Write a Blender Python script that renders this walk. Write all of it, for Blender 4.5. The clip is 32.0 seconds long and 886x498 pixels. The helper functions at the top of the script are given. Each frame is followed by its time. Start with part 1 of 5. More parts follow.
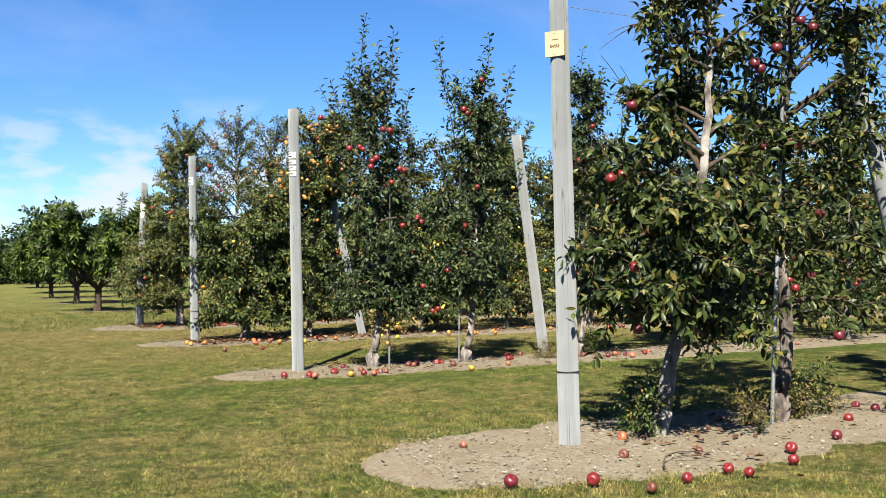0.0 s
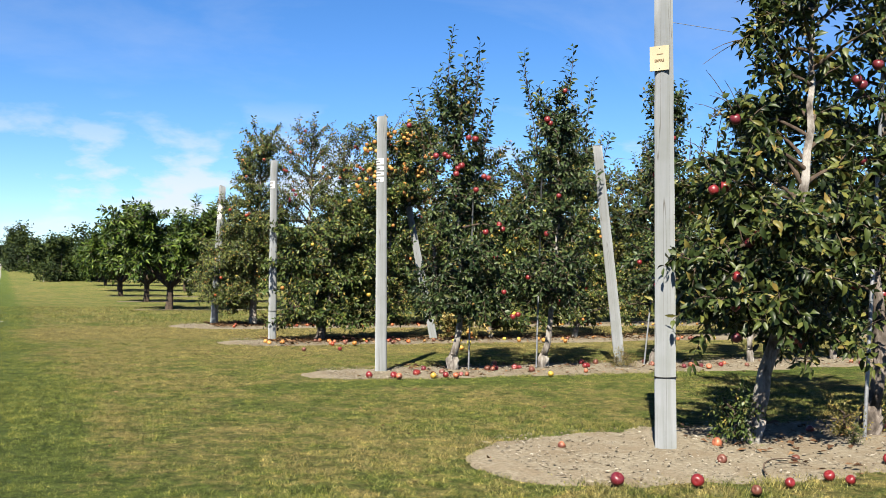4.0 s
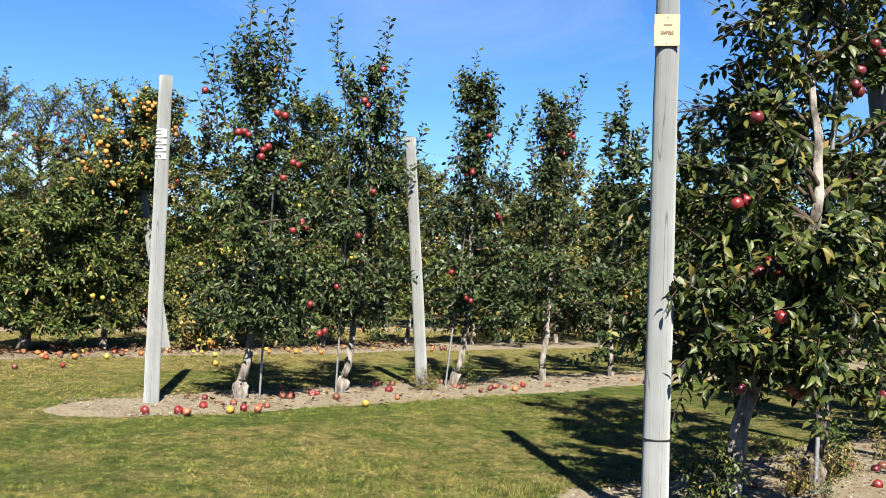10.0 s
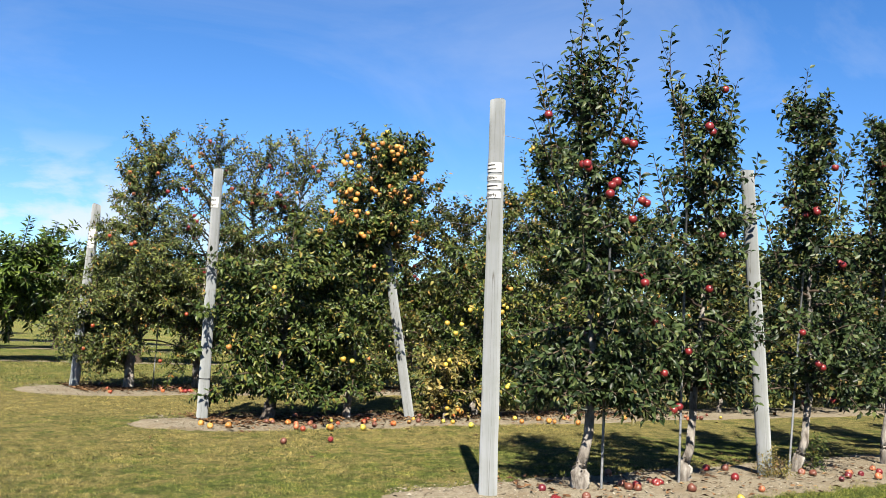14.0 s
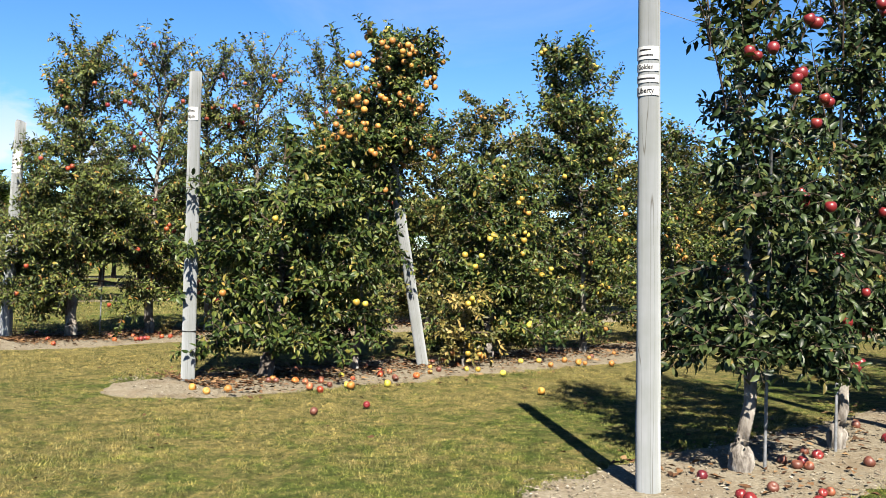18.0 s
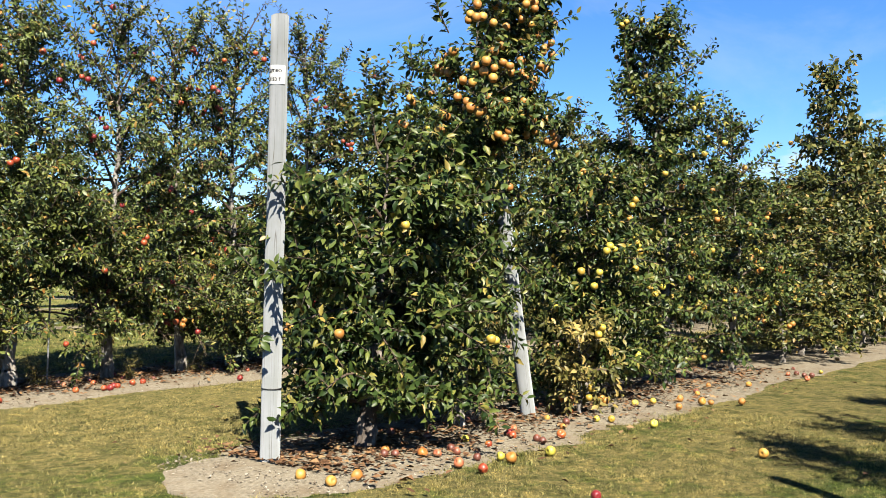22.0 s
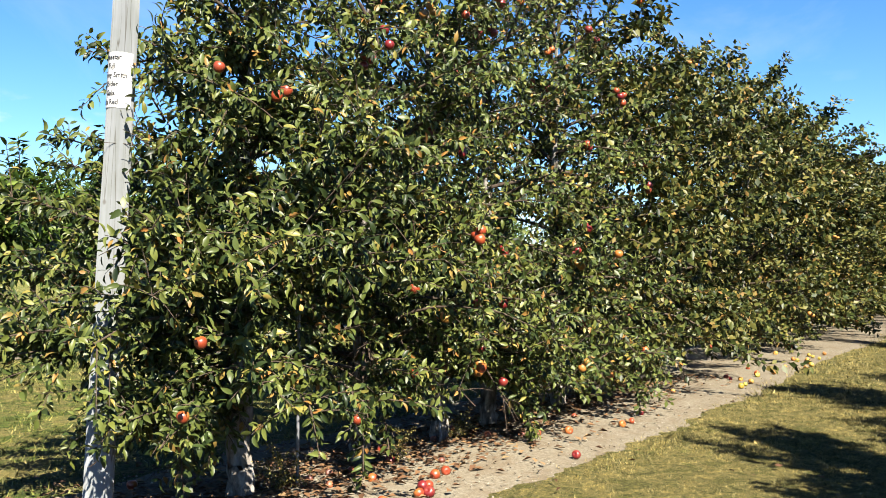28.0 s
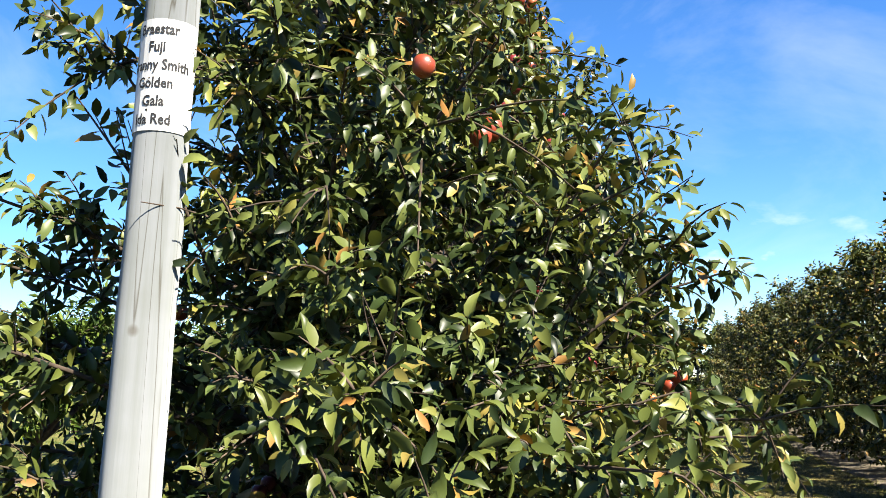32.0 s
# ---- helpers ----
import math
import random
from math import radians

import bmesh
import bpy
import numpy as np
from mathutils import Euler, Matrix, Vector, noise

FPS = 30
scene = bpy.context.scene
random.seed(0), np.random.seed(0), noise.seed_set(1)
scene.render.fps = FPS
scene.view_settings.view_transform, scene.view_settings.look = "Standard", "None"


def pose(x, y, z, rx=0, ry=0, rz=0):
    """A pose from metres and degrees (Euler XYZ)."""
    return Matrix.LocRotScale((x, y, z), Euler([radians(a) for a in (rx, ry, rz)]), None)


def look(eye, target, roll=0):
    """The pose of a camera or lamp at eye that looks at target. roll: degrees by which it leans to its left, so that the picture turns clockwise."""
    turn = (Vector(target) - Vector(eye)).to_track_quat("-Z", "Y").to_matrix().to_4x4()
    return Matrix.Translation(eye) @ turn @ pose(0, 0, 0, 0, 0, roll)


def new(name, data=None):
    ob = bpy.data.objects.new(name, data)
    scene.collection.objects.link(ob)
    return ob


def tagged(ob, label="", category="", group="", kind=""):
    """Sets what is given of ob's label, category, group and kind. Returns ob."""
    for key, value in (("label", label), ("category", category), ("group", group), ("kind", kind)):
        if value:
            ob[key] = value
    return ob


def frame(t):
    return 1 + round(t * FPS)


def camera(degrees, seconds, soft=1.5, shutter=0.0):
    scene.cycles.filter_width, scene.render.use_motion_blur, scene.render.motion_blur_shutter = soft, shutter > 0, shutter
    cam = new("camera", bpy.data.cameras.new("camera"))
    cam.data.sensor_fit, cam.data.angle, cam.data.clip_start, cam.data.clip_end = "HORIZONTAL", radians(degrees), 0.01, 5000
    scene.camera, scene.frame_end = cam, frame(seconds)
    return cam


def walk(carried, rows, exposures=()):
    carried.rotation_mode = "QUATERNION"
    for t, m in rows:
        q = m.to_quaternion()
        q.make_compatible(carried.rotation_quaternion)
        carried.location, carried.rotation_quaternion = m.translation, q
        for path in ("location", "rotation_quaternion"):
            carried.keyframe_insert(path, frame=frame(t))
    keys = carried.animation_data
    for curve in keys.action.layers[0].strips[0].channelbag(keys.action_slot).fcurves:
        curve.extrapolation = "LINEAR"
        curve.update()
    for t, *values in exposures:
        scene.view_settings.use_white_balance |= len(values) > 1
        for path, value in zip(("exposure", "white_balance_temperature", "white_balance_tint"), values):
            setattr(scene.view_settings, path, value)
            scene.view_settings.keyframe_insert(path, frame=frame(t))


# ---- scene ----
cam = camera(51.3, 32.0, soft=0.85)
PATH = [
    (0, (-3.872, -5.81, 1.306), (-2.994, -4.013, 1.355), -0.7),
    (0.5, (-3.878, -5.885, 1.302), (-3.008, -4.085, 1.343), -0.7),
    (1, (-3.915, -5.962, 1.282), (-3.107, -4.132, 1.305), -0.5),
    (1.5, (-3.935, -5.983, 1.278), (-3.223, -4.114, 1.283), -0.4),
    (2, (-3.994, -5.947, 1.275), (-3.385, -4.042, 1.29), 0.2),
    (2.5, (-4.096, -5.909, 1.283), (-3.46, -4.013, 1.325), 0.1),
    (3, (-4.225, -5.903, 1.271), (-3.519, -4.033, 1.325), 0.1),
    (3.5, (-4.286, -5.899, 1.262), (-3.545, -4.042, 1.326), 0.3),
    (5.5, (-4.422, -5.861, 1.319), (-3.551, -4.061, 1.331), 1.6),
    (6, (-4.334, -5.624, 1.318), (-3.483, -3.815, 1.25), -0.2),
    (6.5, (-4.351, -5.355, 1.391), (-3.387, -3.603, 1.362), 1.0),
    (7, (-4.462, -5.075, 1.392), (-3.406, -3.377, 1.407), -0.9),
    (7.5, (-4.56, -4.803, 1.365), (-3.381, -3.188, 1.33), -1.7),
    (8, (-4.592, -4.465, 1.376), (-3.391, -2.866, 1.402), -1.4),
    (8.5, (-4.639, -4.157, 1.404), (-3.362, -2.619, 1.46), -0.8),
    (9, (-4.758, -3.895, 1.413), (-3.394, -2.433, 1.468), 0.6),
    (9.5, (-4.748, -3.539, 1.402), (-3.351, -2.109, 1.472), 2.1),
    (10, (-4.794, -3.126, 1.416), (-3.421, -1.674, 1.491), 2.7),
    (10.5, (-4.898, -2.783, 1.448), (-3.579, -1.281, 1.504), -0.5),
    (11, (-4.982, -2.301, 1.372), (-3.777, -0.709, 1.484), 1.2),
    (11.5, (-5.039, -1.914, 1.326), (-3.94, -0.251, 1.489), 3.7),
    (12, (-5.148, -1.573, 1.361), (-4.033, 0.08, 1.52), 2.9),
    (12.5, (-5.181, -1.227, 1.355), (-4.117, 0.463, 1.47), 3.3),
    (13, (-5.109, -0.893, 1.394), (-4.085, 0.816, 1.568), 4.9),
    (13.5, (-5.199, -0.577, 1.384), (-4.098, 1.081, 1.581), 4.1),
    (14, (-5.34, -0.267, 1.379), (-4.187, 1.357, 1.563), 2.6),
    (14.5, (-5.481, 0.051, 1.361), (-4.345, 1.688, 1.536), 2.7),
    (15, (-5.473, 0.323, 1.374), (-4.364, 1.981, 1.532), 3.6),
    (15.5, (-5.436, 0.61, 1.396), (-4.314, 2.261, 1.517), 4.6),
    (17.5, (-5.232, 1.968, 1.536), (-3.993, 3.537, 1.581), 2.8),
    (18, (-5.256, 2.474, 1.515), (-3.935, 3.975, 1.534), 1.2),
    (18.5, (-5.343, 3.003, 1.519), (-4.011, 4.495, 1.547), 2.6),
    (19, (-5.431, 3.537, 1.52), (-4.005, 4.939, 1.55), 0.7),
    (19.5, (-5.437, 4.047, 1.498), (-3.978, 5.415, 1.499), 1.4),
    (20, (-5.397, 4.555, 1.534), (-3.974, 5.96, 1.501), 2.6),
    (20.5, (-5.369, 5.06, 1.582), (-3.904, 6.421, 1.551), 0.7),
    (21, (-5.321, 5.584, 1.558), (-3.852, 6.941, 1.589), -0.0),
    (21.5, (-5.259, 6.155, 1.577), (-3.784, 7.503, 1.654), 0.6),
    (22, (-5.275, 6.721, 1.551), (-3.726, 7.985, 1.6), 0.3),
    (22.5, (-5.348, 7.429, 1.58), (-3.812, 8.71, 1.604), -0.0),
    (23, (-5.32, 8.019, 1.548), (-3.844, 9.368, 1.582), -1.0),
    (23.5, (-5.177, 8.554, 1.516), (-3.674, 9.874, 1.536), 0.7),
    (24, (-4.979, 9.11, 1.564), (-3.48, 10.434, 1.591), 0.3),
    (24.5, (-4.878, 9.62, 1.579), (-3.298, 10.845, 1.625), 0.7),
    (25, (-4.838, 10.129, 1.561), (-3.274, 11.37, 1.67), 1.8),
    (25.5, (-4.865, 10.692, 1.585), (-3.391, 12.032, 1.757), 1.3),
    (27.5, (-4.509, 13.073, 1.698), (-2.85, 14.187, 1.774), -1.6),
    (28, (-4.394, 13.664, 1.718), (-2.73, 14.774, 1.752), -0.3),
    (28.5, (-4.235, 14.248, 1.773), (-2.501, 15.244, 1.798), -1.7),
    (29, (-4.063, 14.82, 1.774), (-2.279, 15.719, 1.852), 0.9),
    (29.5, (-4.037, 15.418, 1.804), (-2.225, 16.261, 1.889), -4.1),
    (30, (-3.92, 15.951, 1.782), (-2.089, 16.745, 1.905), -2.8),
    (30.5, (-3.716, 16.49, 1.837), (-1.865, 17.239, 1.958), -0.1),
    (31, (-3.555, 16.927, 1.89), (-1.67, 17.586, 2.002), -1.7),
    (31.5, (-3.318, 17.233, 1.948), (-1.397, 17.749, 2.154), -1.9),
    (32, (-3.084, 17.516, 1.984), (-1.144, 17.914, 2.267), -1.0),
]
EXPOSURES = [(0, 1.88), (3, 1.86), (6, 1.9), (10, 2.03), (13, 1.94), (15, 1.89), (19, 2.06), (22, 2.1), (25, 2.27), (28, 2.29), (30, 2.31), (32, 2.52)]
walk(cam, [(t, look(eye, target, roll)) for t, eye, target, roll in PATH], EXPOSURES)

# ---- world, sun, exposure ----
SUN_TO = Vector((0.565, 0.825, 0)).normalized()      # way the shadows fall
SUN_EL = radians(43.6)
world = bpy.data.worlds.new("sky")
scene.world = world
world.use_nodes = True
wn, wl = world.node_tree.nodes, world.node_tree.links
wn.clear()
w_out = wn.new("ShaderNodeOutputWorld")
w_bg = wn.new("ShaderNodeBackground")
w_sky = wn.new("ShaderNodeTexSky")
w_sky.sky_type = "NISHITA"
w_sky.sun_disc = False
w_sky.sun_elevation = SUN_EL
w_sky.sun_rotation = math.atan2(-SUN_TO.x, -SUN_TO.y)
w_sky.air_density, w_sky.dust_density, w_sky.ozone_density = 0.85, 0.0, 2.5
w_bg.inputs["Strength"].default_value = 0.051
# clouds: soft heaps low over the land and thin veils higher up
w_tc = wn.new("ShaderNodeTexCoord")
w_sep = wn.new("ShaderNodeSeparateXYZ")
wl.new(w_tc.outputs["Generated"], w_sep.inputs[0])


def w_math(op, a, b=None, c=None, clamp=False):
    n = wn.new("ShaderNodeMath")
    n.operation, n.use_clamp = op, clamp
    for k, v in enumerate((a, b, c)):
        if v is None:
            continue
        if isinstance(v, (int, float)):
            n.inputs[k].default_value = v
        else:
            wl.new(v, n.inputs[k])
    return n.outputs[0]


def w_noise(vec, scale, detail, rough, dist=0.0):
    n = wn.new("ShaderNodeTexNoise")
    n.inputs["Scale"].default_value, n.inputs["Detail"].default_value = scale, detail
    n.inputs["Roughness"].default_value, n.inputs["Distortion"].default_value = rough, dist
    wl.new(vec, n.inputs["Vector"])
    return n.outputs["Fac"]


w_map = wn.new("ShaderNodeMapping")
w_map.inputs["Scale"].default_value = (1.0, 1.0, 2.6)
w_map.inputs["Location"].default_value = (0.9, 3.2, 0.4)
wl.new(w_tc.outputs["Generated"], w_map.inputs["Vector"])
heap = w_noise(w_map.outputs[0], 11.0, 7, 0.55, 0.15)
up = w_sep.outputs["Z"]
band = w_math("MULTIPLY", w_math("SMOOTH_MIN", w_math("MULTIPLY", up, 14, clamp=True), 1.0, 0.1),
              w_math("SUBTRACT", 1.0, w_math("MULTIPLY", w_math("SUBTRACT", up, 0.09), 10.0, clamp=True)), clamp=True)
bank = w_math("ADD", w_math("MULTIPLY", w_sep.outputs["X"], 0.17), w_math("MULTIPLY", w_sep.outputs["Y"], 0.985))
bank = w_math("MULTIPLY", w_math("SUBTRACT", bank, 0.93), 18.0, clamp=True)
heap_mask = w_math("MULTIPLY", w_math("MULTIPLY", w_math("SUBTRACT", w_math("ADD", heap, w_math("MULTIPLY", bank, 0.1)), 0.575), 8.0, clamp=True), band)
w_map2 = wn.new("ShaderNodeMapping")
w_map2.inputs["Scale"].default_value = (0.9, 2.2, 3.4)
w_map2.inputs["Rotation"].default_value = (0.2, 0.5, 0.7)
wl.new(w_tc.outputs["Generated"], w_map2.inputs["Vector"])
veil = w_noise(w_map2.outputs[0], 1.7, 7, 0.6, 0.6)
veil_mask = w_math("MULTIPLY", w_math("SUBTRACT", veil, 0.47), 2.0, clamp=True)
veil_mask = w_math("MULTIPLY", veil_mask, 0.38)
cover = w_math("MAXIMUM", w_math("MULTIPLY", heap_mask, 0.85), veil_mask)
w_hue = wn.new("ShaderNodeHueSaturation")
w_hue.inputs["Saturation"].default_value = 1.24
wl.new(w_sky.outputs[0], w_hue.inputs["Color"])
w_mix = wn.new("ShaderNodeMix")
w_mix.data_type = "RGBA"
w_mix.inputs["B"].default_value = (4.7, 4.95, 5.4, 1)
wl.new(cover, w_mix.inputs["Factor"])
w_tint = wn.new("ShaderNodeMix")
w_tint.data_type, w_tint.blend_type = "RGBA", "MULTIPLY"
w_tint.inputs["Factor"].default_value = 1.0
w_tint.inputs["B"].default_value = (0.685, 0.78, 0.925, 1)
wl.new(w_hue.outputs[0], w_tint.inputs["A"])
wl.new(w_tint.outputs["Result"], w_mix.inputs["A"])
wl.new(w_mix.outputs["Result"], w_bg.inputs["Color"])
wl.new(w_bg.outputs[0], w_out.inputs[0])
sun_data = bpy.data.lights.new("sun", "SUN")
sun_data.energy, sun_data.angle, sun_data.color = 5.0, radians(0.53), (1.0, 0.92, 0.78)
sun = new("sun", sun_data)
sun.matrix_world = look(-SUN_TO * 40 * math.cos(SUN_EL) + Vector((0, 0, 40 * math.sin(SUN_EL))), (0, 0, 0))


# ---- materials ----
class Mat:
    """A node material with brief calls for its nodes."""

    def __init__(self, name, rough=0.8, spec=0.3):
        self.m = bpy.data.materials.new(name)
        self.m.use_nodes = True
        self.nt = self.m.node_tree
        self.bsdf = self.nt.nodes["Principled BSDF"]
        self.bsdf.inputs["Roughness"].default_value = rough
        self.bsdf.inputs["Specular IOR Level"].default_value = spec
        self.bsdf.inputs["Diffuse Roughness"].default_value = 1.0 if rough > 0.8 else 0.0
        self.tc = self.nt.nodes.new("ShaderNodeTexCoord")

    def link(self, a, b):
        self.nt.links.new(a, b)
        return a

    def noise(self, scale, detail=4, rough=0.55, vec=None, stretch=None, dist=0.0):
        n = self.nt.nodes.new("ShaderNodeTexNoise")
        n.inputs["Scale"].default_value, n.inputs["Detail"].default_value = scale, detail
        n.inputs["Roughness"].default_value, n.inputs["Distortion"].default_value = rough, dist
        v = vec or self.tc.outputs["Object"]
        if stretch:
            mp = self.nt.nodes.new("ShaderNodeMapping")
            mp.inputs["Scale"].default_value = stretch
            self.link(v, mp.inputs["Vector"])
            v = mp.outputs[0]
        self.link(v, n.inputs["Vector"])
        return n.outputs["Fac"]

    def voronoi(self, scale, feature="F1", out="Distance", vec=None):
        n = self.nt.nodes.new("ShaderNodeTexVoronoi")
        n.feature = feature
        n.inputs["Scale"].default_value = scale
        self.link(vec or self.tc.outputs["Object"], n.inputs["Vector"])
        return n.outputs[out]

    def ramp(self, fac, stops):
        n = self.nt.nodes.new("ShaderNodeValToRGB")
        e = n.color_ramp.elements
        while len(e) < len(stops):
            e.new(0.5)
        for k, (p, c) in enumerate(stops):
            e[k].position = p
            e[k].color = (*c, 1) if len(c) == 3 else c
        self.link(fac, n.inputs[0])
        return n.outputs[0]

    def mix(self, fac, a, b, blend="MIX"):
        n = self.nt.nodes.new("ShaderNodeMix")
        n.data_type, n.blend_type = "RGBA", blend
        for key, v in (("Factor", fac), ("A", a), ("B", b)):
            if isinstance(v, (int, float)):
                n.inputs[key].default_value = v
            elif isinstance(v, tuple):
                n.inputs[key].default_value = (*v, 1)
            else:
                self.link(v, n.inputs[key])
        return n.outputs["Result"]

    def math(self, op, a, b):
        n = self.nt.nodes.new("ShaderNodeMath")
        n.operation = op
        for k, v in enumerate((a, b)):
            if isinstance(v, (int, float)):
                n.inputs[k].default_value = v
            else:
                self.link(v, n.inputs[k])
        return n.outputs[0]

    def island(self):
        return self.nt.nodes.new("ShaderNodeNewGeometry").outputs["Random Per Island"]

    def random(self):
        return self.nt.nodes.new("ShaderNodeObjectInfo").outputs["Random"]

    def color(self, c):
        if isinstance(c, tuple):
            self.bsdf.inputs["Base Color"].default_value = (*c, 1)
        else:
            self.link(c, self.bsdf.inputs["Base Color"])
        return self

    def bump(self, h, strength, distance):
        n = self.nt.nodes.new("ShaderNodeBump")
        n.inputs["Strength"].default_value, n.inputs["Distance"].default_value = strength, distance
        self.link(h, n.inputs["Height"])
        self.link(n.outputs[0], self.bsdf.inputs["Normal"])
        return self

    def thin(self, c, amount):
        """Lets a share of the light through, as a leaf does."""
        t = self.nt.nodes.new("ShaderNodeBsdfTranslucent")
        self.link(c, t.inputs["Color"])
        x = self.nt.nodes.new("ShaderNodeMixShader")
        x.inputs[0].default_value = amount
        out = self.nt.nodes["Material Output"]
        self.link(self.bsdf.outputs[0], x.inputs[1])
        self.link(t.outputs[0], x.inputs[2])
        self.link(x.outputs[0], out.inputs["Surface"])
        return self


def leaf_material(name, stops, rough=0.42, through_share=0.06, gloss=0.16):
    k = Mat(name, rough, gloss)
    c = k.ramp(k.island(), stops)
    patch = k.ramp(k.noise(3.2, 3), [(0.36, (0.72, 0.78, 0.72)), (0.64, (1.35, 1.24, 1.0))])
    c = k.mix(1.0, c, patch, "MULTIPLY")
    k.color(c)
    return k.thin(k.mix(1.0, c, (1.5, 1.5, 0.7), "MULTIPLY"), through_share).m


LEAF_RED = leaf_material("apple_leaf_dark", [(0.0, (0.00332, 0.00747, 0.003735)), (0.3, (0.01162, 0.02158, 0.008134)), (0.6, (0.0235, 0.0392, 0.0148)), (0.88, (0.0415, 0.0585, 0.0245)),
                                             (0.98, (0.062, 0.07, 0.028)), (1.0, (0.1079, 0.0664, 0.0249))])
LEAF_YELLOW = leaf_material("apple_leaf_green", [(0.0, (0.00498, 0.01079, 0.003735)), (0.3, (0.01826, 0.0332, 0.00913)), (0.6, (0.03818, 0.05644, 0.01494)),
                                                 (0.86, (0.0664, 0.08051, 0.02241)), (0.96, (0.1079, 0.0996, 0.02822)), (1.0, (0.1411, 0.1037, 0.03154))])
LEAF_OLIVE = leaf_material("apple_leaf_olive", [(0.0, (0.0066, 0.0118, 0.0044)), (0.25, (0.0245, 0.0385, 0.0118)), (0.6, (0.057, 0.069, 0.0165)), (0.87, (0.074, 0.094, 0.03)),
                                                (0.94, (0.122, 0.112, 0.031)), (1.0, (0.18, 0.09, 0.03))], 0.42, 0.08, 0.2)
LEAF_RUST = leaf_material("apple_leaf_rusty", [(0.0, (0.00664, 0.01079, 0.00415)), (0.3, (0.02656, 0.03735, 0.01162)), (0.6, (0.06, 0.067, 0.02)), (0.9, (0.092, 0.084, 0.027)), (1.0, (0.135, 0.08, 0.028))])
LEAF_MIXED = leaf_material("apple_leaf_mixed", [(0.0, (0.00415, 0.0083, 0.00332)), (0.35, (0.01826, 0.02988, 0.00913)), (0.7, (0.03984, 0.05312, 0.01577)),
                                                (0.92, (0.07055, 0.07636, 0.02324)), (1.0, (0.1162, 0.083, 0.02905))])
LEAF_DRY = leaf_material("apple_leaf_fading", [(0.0, (0.0332, 0.03652, 0.01096)), (0.5, (0.0996, 0.08765, 0.02988)), (1.0, (0.1926, 0.1428, 0.05578))])
LEAF_PEACH = leaf_material("peach_leaf", [(0.0, (0.005312, 0.01262, 0.002656)), (0.5, (0.026, 0.049, 0.0085)), (1.0, (0.073, 0.104, 0.019))])
LEAF_FAR = leaf_material("hedge_leaf", [(0.0, (0.006972, 0.01448, 0.004582)), (0.6, (0.02058, 0.03499, 0.009894)), (1.0, (0.04648, 0.05976, 0.01627))], 0.6, 0.1, 0.13)
LEAF_CONIFER = leaf_material("conifer_needle", [(0.0, (0.007437, 0.01481, 0.007437)), (1.0, (0.01853, 0.02882, 0.01315))], 0.7, 0.05, 0.13)

k = Mat("bark", 0.9, 0.15)
g = k.noise(14, 5, 0.6, stretch=(1, 1, 0.35))
c = k.ramp(g, [(0.34, (0.055, 0.047, 0.04)), (0.48, (0.145, 0.131, 0.117)), (0.66, (0.262, 0.247, 0.226))])
k.color(c).bump(k.noise(26, 5, 0.65, stretch=(1, 1, 0.35)), 0.9, 0.03)
BARK = k.m
k = Mat("twig_bark", 0.85, 0.2)
k.color(k.ramp(k.noise(20, 3), [(0.3, (0.0247, 0.01726, 0.01235)), (0.7, (0.06999, 0.05146, 0.03705))]))
TWIG = k.m
k = Mat("dark_bark", 0.9, 0.15)
c = k.ramp(k.noise(11, 5, 0.65, stretch=(1, 1, 0.4)), [(0.34, (0.02324, 0.01859, 0.01461)), (0.5, (0.07968, 0.0664, 0.0571)), (0.68, (0.1992, 0.176, 0.156))])
k.color(c).bump(k.noise(35, 5, 0.65, stretch=(1, 1, 0.35)), 0.8, 0.015)
DARK_BARK = k.m
k = Mat("weathered_post_wood", 1.0, 0.04)
grain = k.noise(30, 6, 0.65, stretch=(1, 1, 0.03))
c = k.ramp(grain, [(0.25, (0.146, 0.156, 0.152)), (0.5, (0.18, 0.191, 0.2)), (0.75, (0.203, 0.213, 0.227))])
c = k.mix(k.ramp(k.noise(3.5, 4), [(0.4, (0, 0, 0)), (0.75, (0.55, 0.55, 0.55))]), c, (0.126, 0.135, 0.122))
knot = k.ramp(k.voronoi(3.4), [(0.045, (1, 1, 1)), (0.085, (0, 0, 0))])
c = k.mix(k.math("MULTIPLY", knot, 0.6), c, (0.07, 0.06, 0.045))
check = k.ramp(k.noise(9, 2, 0.4, stretch=(1.6, 1.6, 0.045), dist=0.3), [(0.49, (0, 0, 0)), (0.5, (1, 1, 1)), (0.511, (0, 0, 0))])
c = k.mix(k.math("MULTIPLY", check, 0.75), c, (0.0558, 0.0496, 0.0372))
k.color(c).bump(grain, 0.15, 0.004)
POST_WOOD = k.m

